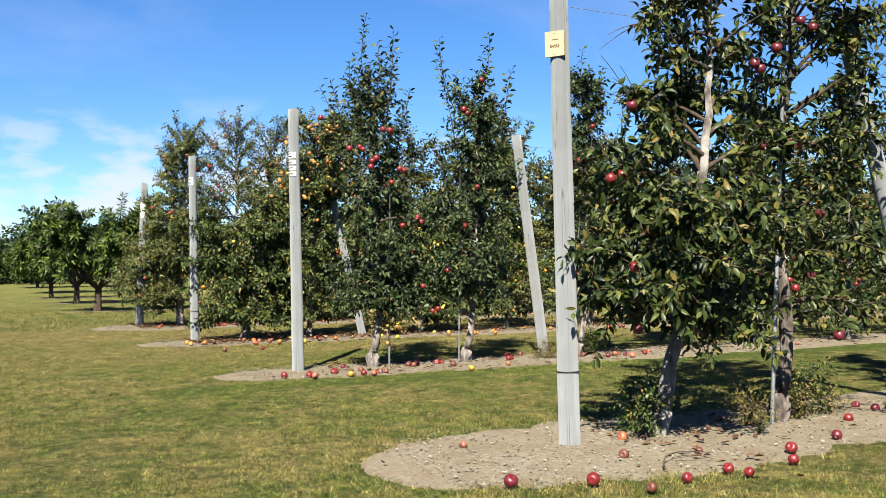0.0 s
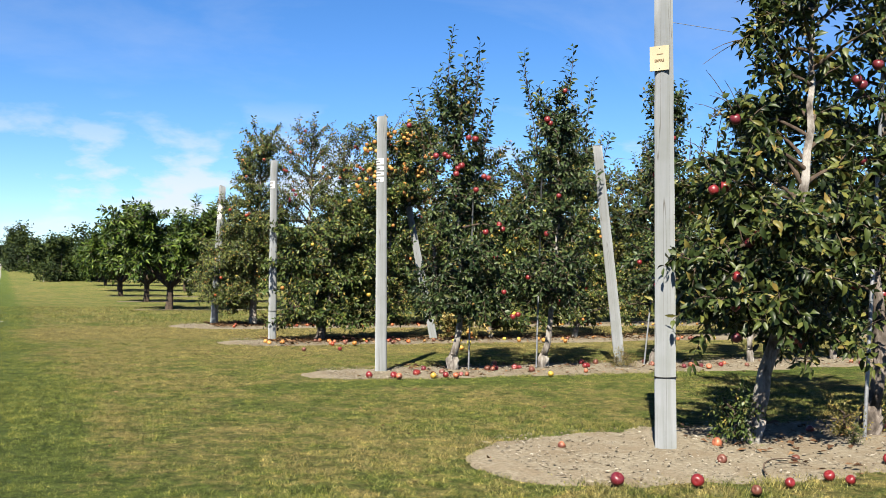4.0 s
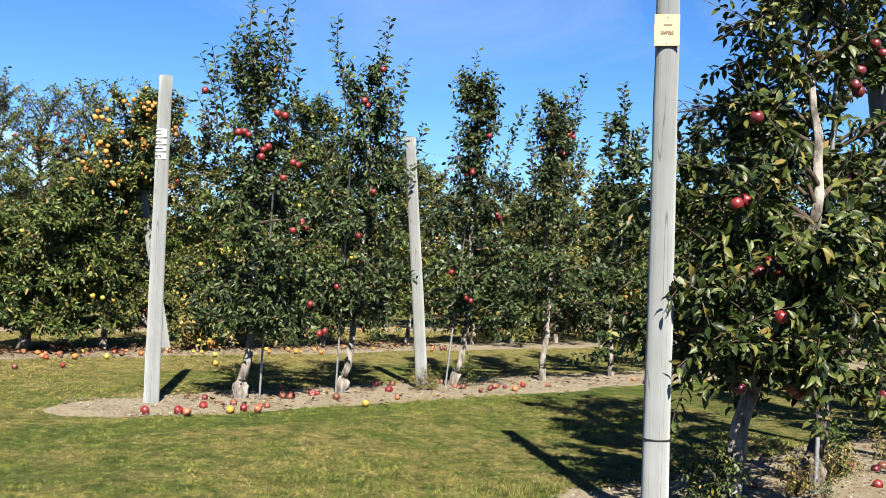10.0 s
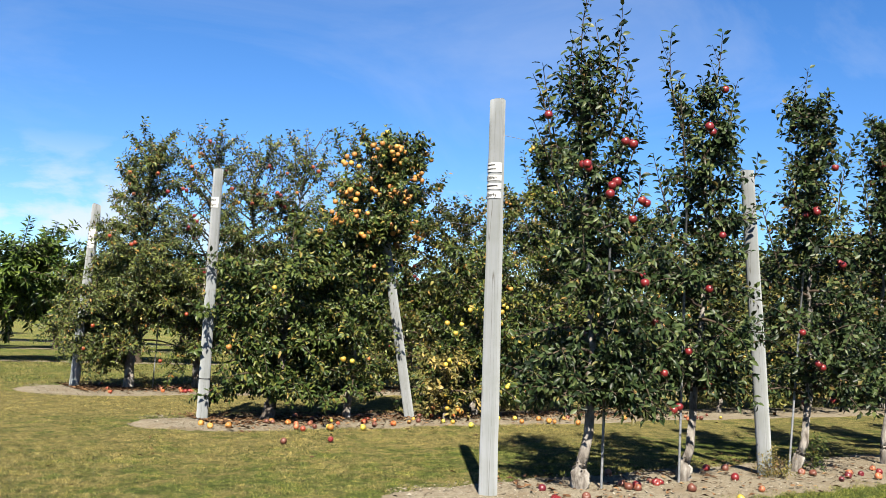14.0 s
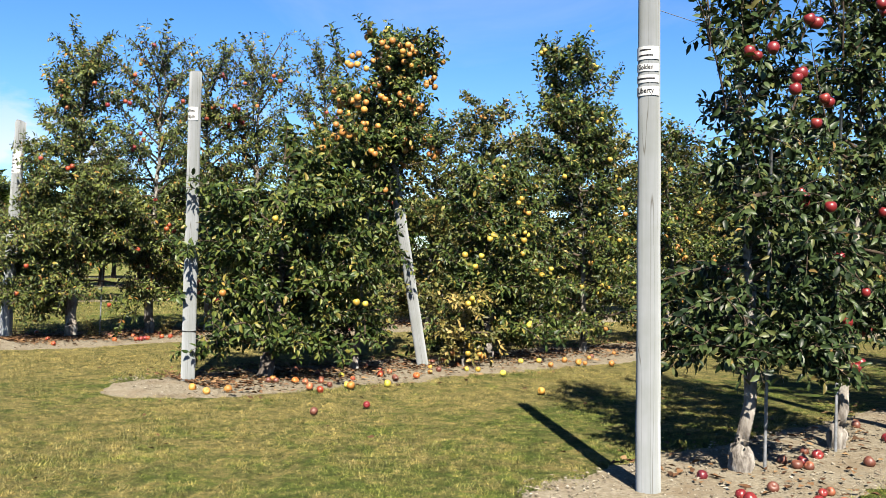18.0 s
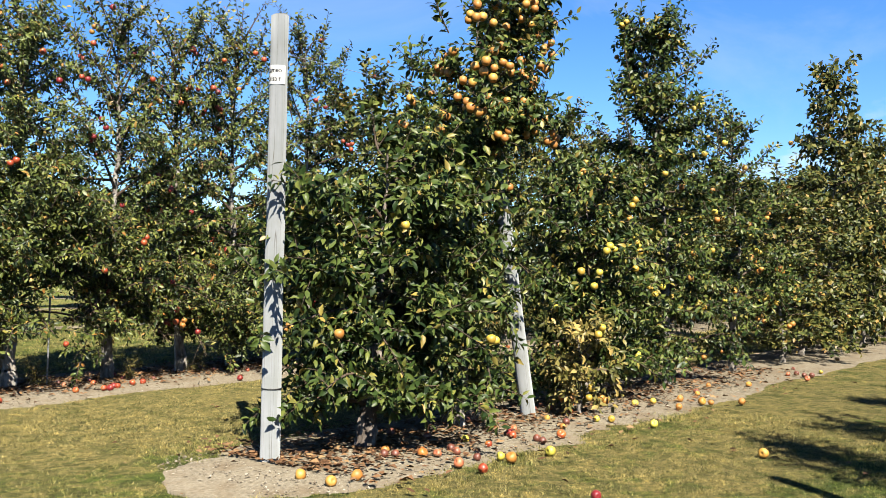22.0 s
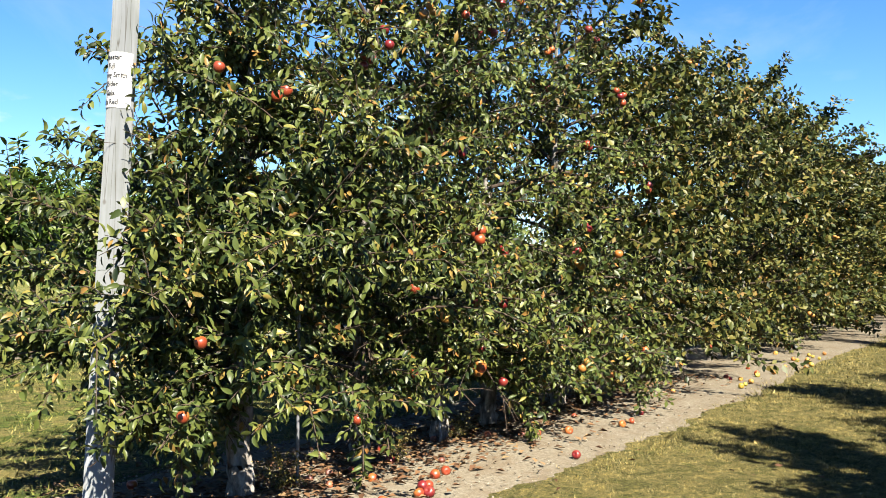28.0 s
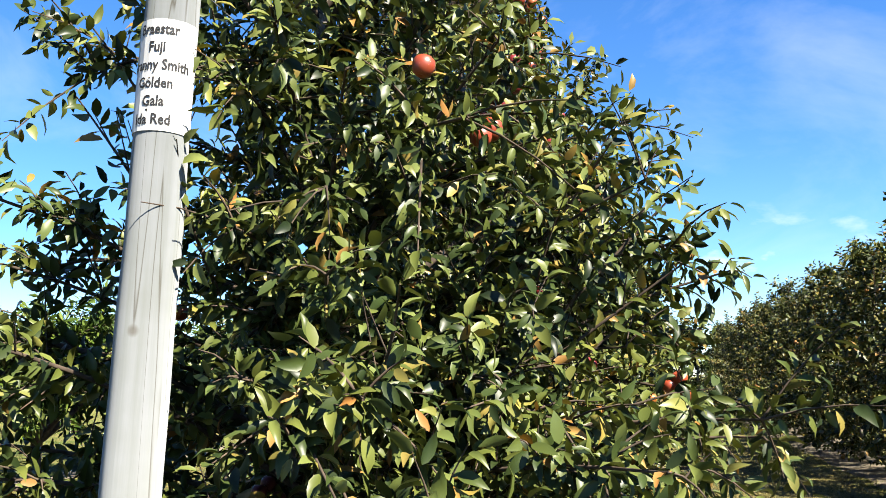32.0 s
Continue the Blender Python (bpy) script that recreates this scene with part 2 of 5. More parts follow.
def turf(k):
    """Where the grass is dry (1) or green (0): patches at three sizes, and a lush verge along the road."""
    big, mid, small = k.noise(0.45, 4, 0.6), k.noise(2.2, 5, 0.65, dist=0.4), k.noise(8, 4, 0.65, dist=0.5)
    f = k.math("ADD", k.math("ADD", k.math("MULTIPLY", big, 0.3), k.math("MULTIPLY", mid, 0.4)), k.math("MULTIPLY", small, 0.35))
    xyz = k.nt.nodes.new("ShaderNodeSeparateXYZ")
    k.link(k.tc.outputs["Object"], xyz.inputs[0])
    off = k.math("ABSOLUTE", k.math("ADD", k.math("ADD", xyz.outputs[0], 4.6), k.math("MULTIPLY", xyz.outputs[1], 0.05)), 0)
    verge = k.ramp(off, [(0.0, (0.16, 0.16, 0.16)), (0.95, (0, 0, 0))])
    f = k.math("SUBTRACT", f, verge)
    dry = k.ramp(k.math("MULTIPLY", xyz.outputs[1], 0.05), [(0.34, (0, 0, 0)), (0.55, (0, 0, 0)), (0.86, (0.05, 0.05, 0.05)), (1.0, (0, 0, 0))])
    f = k.math("ADD", f, dry)
    rim = k.ramp(k.math("ABSOLUTE", k.math("SUBTRACT", xyz.outputs[1], 4.85), 0), [(0.0, (0.13, 0.13, 0.13)), (0.5, (0, 0, 0))])
    rows = k.ramp(k.math("ADD", k.math("MULTIPLY", xyz.outputs[0], 0.1), 0.7), [(0.4, (0, 0, 0)), (0.55, (1, 1, 1))])
    verge_on = k.ramp(k.math("ADD", k.math("MULTIPLY", xyz.outputs[0], 0.1), 0.7), [(0.1, (0, 0, 0)), (0.25, (1, 1, 1))])
    f = k.math("SUBTRACT", f, k.math("MULTIPLY", rim, rows))
    for y, wide, much in ((10.4, 0.9, 0.06), (16.0, 1.3, 0.11)):
        worn = k.ramp(k.math("MULTIPLY", k.math("ABSOLUTE", k.math("SUBTRACT", xyz.outputs[1], y), 0), 0.5 / wide), [(0.0, (much, much, much)), (0.45, (much, much, much)), (1.0, (0, 0, 0))])
        f = k.math("ADD", f, k.math("MULTIPLY", worn, verge_on))
    return k.ramp(f, [(0.47, (0, 0, 0)), (0.585, (1, 1, 1))])


def mottle(k, c):
    """Tufts a hand wide: worn and dark, or lush and light."""
    m = k.ramp(k.noise(4.2, 5, 0.72, dist=0.9), [(0.38, (0.62, 0.69, 0.55)), (0.5, (1, 1, 1)), (0.62, (1.38, 1.3, 1.2))])
    return k.mix(1.0, c, m, "MULTIPLY")


k = Mat("mown_grass_ground", 0.95, 0.1)
n3, n4 = k.noise(105, 4, 0.8, dist=0.3), k.noise(17, 5, 0.75, dist=0.6)
c = k.mix(turf(k), (0.046, 0.064, 0.0145), (0.108, 0.096, 0.038))
c = k.mix(0.8, c, k.ramp(n4, [(0.37, (0.5, 0.55, 0.45)), (0.5, (1, 1, 1)), (0.63, (1.5, 1.4, 1.25))]), "MULTIPLY")
c = k.mix(0.85, c, k.ramp(n3, [(0.36, (0.3, 0.34, 0.26)), (0.51, (1, 1, 1)), (0.66, (1.75, 1.6, 1.4))]), "MULTIPLY")
k.color(mottle(k, c)).bump(n3, 1.0, 0.04)
GRASS_GROUND = k.m

k = Mat("grass_blade", 0.55, 0.2)
green = k.ramp(k.island(), [(0.0, (0.015, 0.0245, 0.0042)), (0.45, (0.071, 0.087, 0.0165)), (1.0, (0.166, 0.176, 0.046))])
straw = k.ramp(k.island(), [(0.0, (0.027, 0.025, 0.008)), (0.45, (0.123, 0.106, 0.036)), (1.0, (0.236, 0.2, 0.084))])
c = k.mix(turf(k), green, straw)
c = k.mix(0.95, c, k.ramp(k.noise(17, 5, 0.75, dist=0.6), [(0.37, (0.55, 0.6, 0.5)), (0.5, (1, 1, 1)), (0.63, (1.5, 1.4, 1.25))]), "MULTIPLY")
c = mottle(k, c)
k.color(c).thin(c, 0.15)
BLADE = k.m

k = Mat("bare_orchard_soil", 0.95, 0.1)
n1, n2 = k.noise(2.6, 6, 0.65, dist=0.8), k.noise(28, 6, 0.7)
chips = k.voronoi(62, "F1", "Color")
sep = k.nt.nodes.new("ShaderNodeSeparateColor")
k.link(chips, sep.inputs[0])
c = k.ramp(n2, [(0.3, (0.0641, 0.0541, 0.0389)), (0.5, (0.103, 0.0898, 0.0669)), (0.7, (0.142, 0.126, 0.0972))])
c = k.mix(0.45, c, k.ramp(sep.outputs[0], [(0.0, (0.55, 0.5, 0.45)), (0.15, (0.9, 0.9, 0.9)), (0.8, (1.05, 1.05, 1.03)), (1.0, (1.45, 1.4, 1.3))]), "MULTIPLY")
c = k.mix(k.ramp(n1, [(0.45, (0, 0, 0)), (0.65, (0.75, 0.75, 0.75))]), c, (0.0796, 0.0611, 0.0398))
k.color(c).bump(k.math("ADD", n2, sep.outputs[1]), 0.7, 0.011)
SOIL = k.m

k = Mat("gravel_road", 0.95, 0.15)
n1, n2 = k.noise(0.6, 5, 0.65), k.noise(50, 6, 0.75)
c = k.ramp(n2, [(0.3, (0.075, 0.0745, 0.073)), (0.5, (0.143, 0.142, 0.139)), (0.7, (0.22, 0.219, 0.216))])
c = k.mix(k.ramp(n1, [(0.45, (0, 0, 0)), (0.7, (0.4, 0.4, 0.4))]), c, (0.127, 0.12, 0.104))
pebble = k.voronoi(38, "F1", "Color")
c = k.mix(0.6, c, k.ramp(pebble, [(0.0, (0.6, 0.6, 0.6)), (0.6, (1, 1, 1)), (1.0, (1.4, 1.4, 1.4))]), "MULTIPLY")
k.color(c).bump(n2, 0.7, 0.02)
GRAVEL = k.m
k = Mat("loose_stone", 0.9, 0.2)
k.color(k.ramp(k.island(), [(0.0, (0.0664, 0.06507, 0.06175)), (0.6, (0.1394, 0.1381, 0.1328)), (1.0, (0.2058, 0.2025, 0.1959))]))
STONE = k.m

k = Mat("litter", 0.85, 0.15)
k.color(k.ramp(k.island(), [(0.0, (0.075, 0.057, 0.04)), (0.15, (0.1, 0.082, 0.06)), (0.6, (0.128, 0.11, 0.083)), (1.0, (0.22, 0.2, 0.165))]))
LITTER = k.m
k = Mat("dead_leaf", 0.8, 0.15)
k.color(k.ramp(k.island(), [(0.0, (0.0332, 0.01726, 0.008632)), (0.4, (0.07304, 0.03652, 0.01793)), (0.8, (0.1262, 0.06972, 0.0332)), (1.0, (0.1793, 0.1195, 0.05976))]))
DEAD_LEAF = k.m


def apple_material(name, ground, blush, share, rough=0.28):
    k = Mat(name, rough, 0.5)
    streak = k.noise(9, 4, 0.6, stretch=(1, 1, 0.35))
    side = k.noise(5, 2)
    f = k.ramp(k.math("ADD", side, k.math("MULTIPLY", k.random(), 0.3)), [(0.62 - share * 0.5, (0, 0, 0)), (0.8 - share * 0.4, (1, 1, 1))])
    c = k.mix(f, ground, k.mix(streak, blush, tuple(v * 0.55 for v in blush)))
    dots = k.ramp(k.voronoi(60), [(0.05, (1, 1, 1)), (0.12, (0, 0, 0))])
    c = k.mix(k.math("MULTIPLY", dots, 0.3), c, (0.6, 0.45, 0.3))
    return k.color(c).m


RED = apple_material("red_apple_skin", (0.1992, 0.04648, 0.02324), (0.1461, 0.01195, 0.01328), 0.75, 0.38)
CRIMSON = apple_material("crimson_apple_skin", (0.1594, 0.04648, 0.0332), (0.1029, 0.01129, 0.01726), 0.75, 0.38)
ORANGE = apple_material("orange_red_apple_skin", (0.2822, 0.1037, 0.01992), (0.2324, 0.03735, 0.01328), 0.45, 0.4)
GOLD = apple_material("golden_apple_skin", (0.31, 0.18, 0.03), (0.29, 0.12, 0.02), 0.4, 0.55)
LIME = apple_material("yellow_green_apple_skin", (0.285, 0.255, 0.034), (0.315, 0.205, 0.026), 0.25, 0.5)
ROT = apple_material("bruised_apple_skin", (0.332, 0.1062, 0.04648), (0.1062, 0.0332, 0.01992), 0.4, 0.5)
k = Mat("galvanised_steel", 0.45, 0.5)
k.bsdf.inputs["Metallic"].default_value = 0.35
k.color(k.ramp(k.noise(30, 3), [(0.3, (0.1062, 0.1129, 0.1195)), (0.7, (0.1992, 0.2058, 0.2191))]))
STEEL = k.m
k = Mat("black_band", 0.6)
BLACK = k.color((0.015, 0.015, 0.015)).m
k = Mat("printed_paper", 0.6, 0.3)
PAPER = k.color(k.ramp(k.noise(6, 4), [(0.3, (0.332, 0.332, 0.3254)), (0.7, (0.3984, 0.3984, 0.3918))])).m
k = Mat("cream_board", 0.7, 0.2)
BOARD = k.color(k.ramp(k.noise(8, 4, 0.6, stretch=(1, 1, 0.2)), [(0.3, (0.239, 0.1992, 0.1262)), (0.7, (0.3187, 0.2789, 0.1926))])).m
k = Mat("print_ink", 0.7, 0.2)
INK = k.color((0.01328, 0.01328, 0.01461)).m
k = Mat("faded_brown_lettering", 0.8)
FADED = k.color((0.1062, 0.07304, 0.03984)).m
k = Mat("pale_fence_wood", 0.8)
FENCE = k.color(k.ramp(k.noise(8, 3), [(0.3, (0.05976, 0.05777, 0.05179)), (0.7, (0.1129, 0.1082, 0.0996))])).m


# ---- building blocks ----
def make_mesh(name, verts, faces, material, smooth=False):
    me = bpy.data.meshes.new(name)
    me.from_pydata([tuple(v) for v in verts], [], [tuple(f) for f in faces])
    me.materials.append(material)
    if smooth:
        me.polygons.foreach_set("use_smooth", [True] * len(me.polygons))
    me.update()
    return me


def array_mesh(name, verts, tris, material, smooth=False):
    """A mesh out of an (n, 3) array of corners and an (m, 3) array of triangles."""
    me = bpy.data.meshes.new(name)
    me.vertices.add(len(verts))
    me.vertices.foreach_set("co", np.ascontiguousarray(verts, dtype=np.float32).ravel())
    me.loops.add(len(tris) * 3)
    me.loops.foreach_set("vertex_index", np.ascontiguousarray(tris, dtype=np.int32).ravel())
    me.polygons.add(len(tris))
    me.polygons.foreach_set("loop_start", np.arange(0, len(tris) * 3, 3, dtype=np.int32))
    if smooth:
        me.polygons.foreach_set("use_smooth", np.ones(len(tris), dtype=bool))
    me.materials.append(material)
    me.update(calc_edges=True)
    me.validate()
    return me


def thing(name, label, category, group="", loc=(0, 0, 0)):
    ob = new(name)
    ob.empty_display_size = 0.1
    ob.location = loc
    return tagged(ob, label, category, group)


def part(name, data, parent, label="", loc=None):
    ob = new(name, data)
    ob.parent = parent
    if loc is not None:
        ob.location = loc
    if label:
        ob["label"] = label
    return ob


class Tubes:
    """Collects tapered tubes into one mesh."""

    def __init__(self):
        self.v, self.f, self.n = [], [], 0

    def add(self, pts, radii, sides=6, wobble=0.0, rng=None):
        pts = np.asarray(pts, float)
        m = len(pts)
        tan = np.gradient(pts, axis=0)
        tan /= np.linalg.norm(tan, axis=1)[:, None] + 1e-9
        ref = np.array((0.0, 0.0, 1.0)) if abs(tan[0][2]) < 0.8 else np.array((1.0, 0.0, 0.0))
        a = np.cross(tan, ref)
        a /= np.linalg.norm(a, axis=1)[:, None] + 1e-9
        b = np.cross(tan, a)
        ang = np.arange(sides) * 2 * math.pi / sides
        r = np.asarray(radii, float)[:, None] * np.ones((m, sides))
        if rng is not None:
            r = r * (1 + wobble * rng.standard_normal((m, sides)))
        ring = pts[:, None, :] + r[:, :, None] * (np.cos(ang)[None, :, None] * a[:, None, :] + np.sin(ang)[None, :, None] * b[:, None, :])
        self.v.append(ring.reshape(-1, 3))
        k = np.arange(m - 1)[:, None] * sides + np.arange(sides)[None, :]
        j = np.arange(m - 1)[:, None] * sides + (np.arange(sides) + 1)[None, :] % sides
        q = np.stack([k, j, j + sides, k + sides], -1).reshape(-1, 4) + self.n
        self.f.append(np.concatenate([q[:, [0, 2, 1]], q[:, [0, 3, 2]]]))
        cap = self.n + (m - 1) * sides
        self.f.append(np.array([(cap, cap + i, cap + i + 1) for i in range(1, sides - 1)], int))
        self.n += m * sides

    def mesh(self, name, material, smooth=True):
        return array_mesh(name, np.concatenate(self.v), np.concatenate(self.f), material, smooth)


# leaf blanks: length along +x, width along y, normal +z
LEAF_NEAR = (np.array([(0, 0, 0), (0.3, 0.2, 0.08), (0.66, 0.185, 0.03), (1, 0, -0.24), (0.66, -0.185, 0.03), (0.3, -0.2, 0.08), (0.3, 0, -0.02), (0.66, 0, -0.06)], float),
             np.array([(0, 6, 1), (1, 6, 7), (1, 7, 2), (2, 7, 3), (0, 5, 6), (5, 7, 6), (5, 4, 7), (4, 3, 7)]))
LEAF_FINE = (np.array([(0, 0, 0), (0.14, 0.13, 0.06), (0.14, 0, 0), (0.14, -0.13, 0.06), (0.4, 0.2, 0.07), (0.4, 0, -0.01), (0.4, -0.2, 0.07),
                       (0.72, 0.15, 0.0), (0.72, 0, -0.07), (0.72, -0.15, 0.0), (1, 0, -0.25)], float),
             np.array([(0, 2, 1), (0, 3, 2), (1, 2, 5), (1, 5, 4), (2, 3, 6), (2, 6, 5), (4, 5, 8), (4, 8, 7), (5, 6, 9), (5, 9, 8), (7, 8, 10), (8, 9, 10)]))
LEAF_PLAIN = (np.array([(0, 0, 0), (0.45, 0.27, 0.05), (1, 0, -0.1), (0.45, -0.27, 0.05)], float), np.array([(0, 2, 1), (0, 3, 2)]))
LEAF_NARROW = (np.array([(0, 0, 0), (0.4, 0.16, 0.04), (1, 0, -0.15), (0.4, -0.16, 0.04)], float), np.array([(0, 2, 1), (0, 3, 2)]))


def unit(v):
    return v / (np.linalg.norm(v, axis=-1, keepdims=True) + 1e-9)


class Leaves:
    """Collects leaves by their foot, way and length. They turn their faces somewhat to the sun."""

    def __init__(self, rng):
        self.p, self.d, self.l, self.rng = [], [], [], rng

    def along(self, pts, step, length, spread=0.9, droop=0.25, start=0.0, ahead=0.5, stray=0.28):
        """Leaves set in a spiral round a twig, each a fixed turn past the one before."""
        pts = np.asarray(pts, float)
        seg = np.linalg.norm(np.diff(pts, axis=0), axis=1)
        cum = np.concatenate([[0], np.cumsum(seg)])
        n = max(2, int(cum[-1] * (1 - start) / step))
        s = cum[-1] * (start + (1 - start) * (np.arange(n) + self.rng.random(n) * 0.7 + 0.3) / n)
        pos = np.stack([np.interp(s, cum, pts[:, i]) for i in range(3)], -1)
        ax = unit(pts[-1] - pts[0])
        one = unit(np.cross(ax, (0.0, 0.0, 1.0) if abs(ax[2]) < 0.9 else (1.0, 0.0, 0.0)))
        two = np.cross(ax, one)
        turn = self.rng.random() * 6.28 + 2.39996 * np.arange(n)
        rad = np.cos(turn)[:, None] * one + np.sin(turn)[:, None] * two
        d = unit(ax * ahead + rad * spread + stray * self.rng.standard_normal((n, 3)) + np.array((0, 0, -droop)))
        self.p.append(pos + 0.014 * d)
        self.d.append(d)
        self.l.append(length * (0.7 + 0.5 * self.rng.random(n)))
        return pos

    def clear(self, b):
        """Takes away the leaves inside a box."""
        p, d, l = np.concatenate(self.p), np.concatenate(self.d), np.concatenate(self.l)
        q = p + d * l[:, None] * 0.7
        out = ~((q > (b[0], b[2], b[4])) & (q < (b[1], b[3], b[5]))).all(axis=1)
        self.p, self.d, self.l = [p[out]], [d[out]], [l[out]]

    def mesh(self, name, blank, material, lift=0.65):
        p, d, l = np.concatenate(self.p), np.concatenate(self.d), np.concatenate(self.l)
        n = len(p)
        up = unit(np.array((-0.24, -0.32, lift)) + 0.55 * self.rng.standard_normal((n, 3)))
        side = unit(np.cross(up, d))
        nor = np.cross(d, side)
        bv, bt = blank
        curl = (0.3 + 1.5 * self.rng.random(n))[:, None, None]
        broad = (0.82 + 0.4 * self.rng.random(n))[:, None, None]
        v = p[:, None] + l[:, None, None] * (bv[None, :, 0:1] * d[:, None] + broad * bv[None, :, 1:2] * side[:, None] + curl * bv[None, :, 2:3] * nor[:, None])
        t = bt[None] + (np.arange(n) * len(bv))[:, None, None]
        return array_mesh(name, v.reshape(-1, 3), t.reshape(-1, 3), material, blank is LEAF_FINE)


def bent(a, b, sag, n=6):
    """A line from a to b that bows by the vector sag."""
    s = np.linspace(0, 1, n)[:, None]
    return np.asarray(a) * (1 - s) + np.asarray(b) * s + np.asarray(sag) * (4 * s * (1 - s))


def lathe(profile, sides):
    """Corners and faces of a turned shape from (radius, height) pairs."""
    v, f = [], []
    for r, z in profile:
        for i in range(sides):
            a = 2 * math.pi * i / sides
            v.append((r * math.cos(a), r * math.sin(a), z))
    for k in range(len(profile) - 1):
        for i in range(sides):
            j = (i + 1) % sides
            f.append((k * sides + i, k * sides + j, (k + 1) * sides + j, (k + 1) * sides + i))
    f.append(tuple(range(sides))[::-1])
    f.append(tuple((len(profile) - 1) * sides + i for i in range(sides)))
    return v, f


APPLE_PROFILE = [(0.006, -0.031), (0.018, -0.036), (0.03, -0.028), (0.039, -0.008), (0.041, 0.008), (0.036, 0.025), (0.024, 0.035), (0.012, 0.034), (0.003, 0.027)]
av, af = lathe(APPLE_PROFILE, 12)
APPLES = {m.name: make_mesh("apple", av, af, m, True) for m in (RED, CRIMSON, ORANGE, GOLD, LIME, ROT)}


def apple_on(tree, skin, at, size=1.0, tilt=(0, 0)):
    ob = part("apple", APPLES[skin.name], tree, loc=at)
    ob.scale = (size, size, size)
    ob.rotation_euler = (tilt[0], tilt[1], at[0] * 7)
    return ob


def in_box(b, p):
    return b[0] < p[0] < b[1] and b[2] < p[1] < b[3] and b[4] < p[2] < b[5]


def grow(seed, height, reach, n_limb=44, clear=0.65, lean=((0, 0, 0), (0, 0, 1)), shoots=(), leaf=0.085, step=0.02, blank=LEAF_NEAR, skin=LEAF_RED,
         trunk_r=0.055, flat=0.85, burl=0.0, trunk_mat=BARK, sub=9, split=True, boughs_to=(), bare=None, void=(), bias=1.0, airy=0.0):
    """Meshes of one tree, foot at the origin: trunk, limbs, crown, and places for fruit.
    reach: pairs of (height, radius); lean: trunk points as shares of the height; shoots: upright twigs (x, y, foot, length);
    boughs_to: single boughs (foot height, tip); bare: heights between which the trunk shows;
    void: boxes (x0, x1, y0, y1, z0, z1) kept free of twigs; bias: over 1 thins the top; airy: sets the leaves wider apart towards the top."""
    rng = np.random.default_rng(seed)
    rz, rr = np.array([r[0] for r in reach]), np.array([r[1] for r in reach])
    trunk = Tubes()
    m = 26
    s = np.linspace(0, 1, m)
    lz = np.array([p[2] for p in lean]) * height * 0.93
    tz = s * height * 0.93
    wave = np.cumsum(rng.standard_normal((m, 2)) * 0.019, axis=0) * min(1.0, height / 4)
    wave -= wave[0]
    tp = np.stack([np.interp(tz, lz, [p[0] for p in lean]) + wave[:, 0], np.interp(tz, lz, [p[1] for p in lean]) + wave[:, 1], tz], -1)
    tr = trunk_r * (0.12 + 0.88 * (1 - s) ** 1.5)
    tr[0] *= 1.2
    foot_z = np.array([-0.05, 0.0, 0.05, 0.1, 0.15, 0.19, 0.24])
    foot_r = np.array([1.2, 1.1 + burl * 0.3, 1.1 + burl * 0.65, 1.1 + burl * 0.85, 1.1 + burl * 0.8, 1.05 + burl * 0.35, 1.0]) * trunk_r
    foot_p = np.stack([np.interp(foot_z, tz, tp[:, k]) for k in range(2)] + [foot_z], -1)
    trunk.add(np.concatenate([foot_p, tp[1:]]), np.concatenate([foot_r, tr[1:]]), 12, np.concatenate([np.full(7, 0.1 + 0.13 * burl), np.full(m - 1, 0.1)])[:, None], rng)
    leaves, spots, boughs = Leaves(rng), [], []
    if bare:
        leaves.along(tp[(tp[:, 2] > clear) & (tp[:, 2] < bare[0] - 0.1)], step * 0.4, leaf, spread=1.0, droop=0.1)
        leaves.along(tp[tp[:, 2] > bare[1] + 0.1], step * 0.4, leaf, spread=1.0, droop=0.1)
    else:
        leaves.along(tp[int(m * 0.3):], step * (0.45 + 0.3 * airy), leaf, spread=1.0, droop=0.1)
    n_limb, sub = max(8, int(n_limb * 0.8)), sub + 3
    for i in range(n_limb):
        limb = Tubes()
        z0 = clear * 0.85 + (height * 0.9 - clear * 0.85) * ((i + rng.random()) / n_limb) ** bias
        foot = np.array([np.interp(z0, tp[:, 2], tp[:, k]) for k in range(3)])
        r = np.interp(z0, rz, rr) * (0.5 + 0.68 * rng.random())
        az = i * 2.39996 + rng.random() * 0.6
        way = np.array((math.cos(az), math.sin(az) * flat, 0))
        if bare and bare[0] < z0 < bare[1] and way[1] < 0.3:
            if i % 2:
                continue
            way[1] = abs(way[1]) + 0.4
        hi = z0 / height
        rise = r * (-0.1 + (1.1 + 0.8 * airy) * hi * hi + 0.3 * rng.standard_normal())
        tip = foot + way * r + np.array((0, 0, rise))
        tip[2] = max(tip[2], clear * 0.92 + 0.12 * rng.random())
        path = bent(foot, tip, (0.05 * rng.standard_normal(), 0.05 * rng.standard_normal(), 0.14 * r * (1 - 1.6 * hi * rng.random())), 7)
        if any(in_box(b, tip) for b in void):
            continue
        limb.add(path if split else path[::3], np.linspace(0.014 + 0.012 * (1 - hi), 0.004, 7 if split else 3) * min(2.5, max(1.0, height / 5)), 5 if split else 4)
        thick = 0.25 + 1.45 * rng.random()
        far_apart = 1 + 1.4 * airy * hi ** 4
        leaves.along(path, step * (1.05 - 0.35 * thick) * far_apart, leaf, start=0.05 if bare and bare[0] - 0.3 < z0 < bare[1] + 0.3 else 0.14)
        m_sub = max(2, int(sub * thick / far_apart))
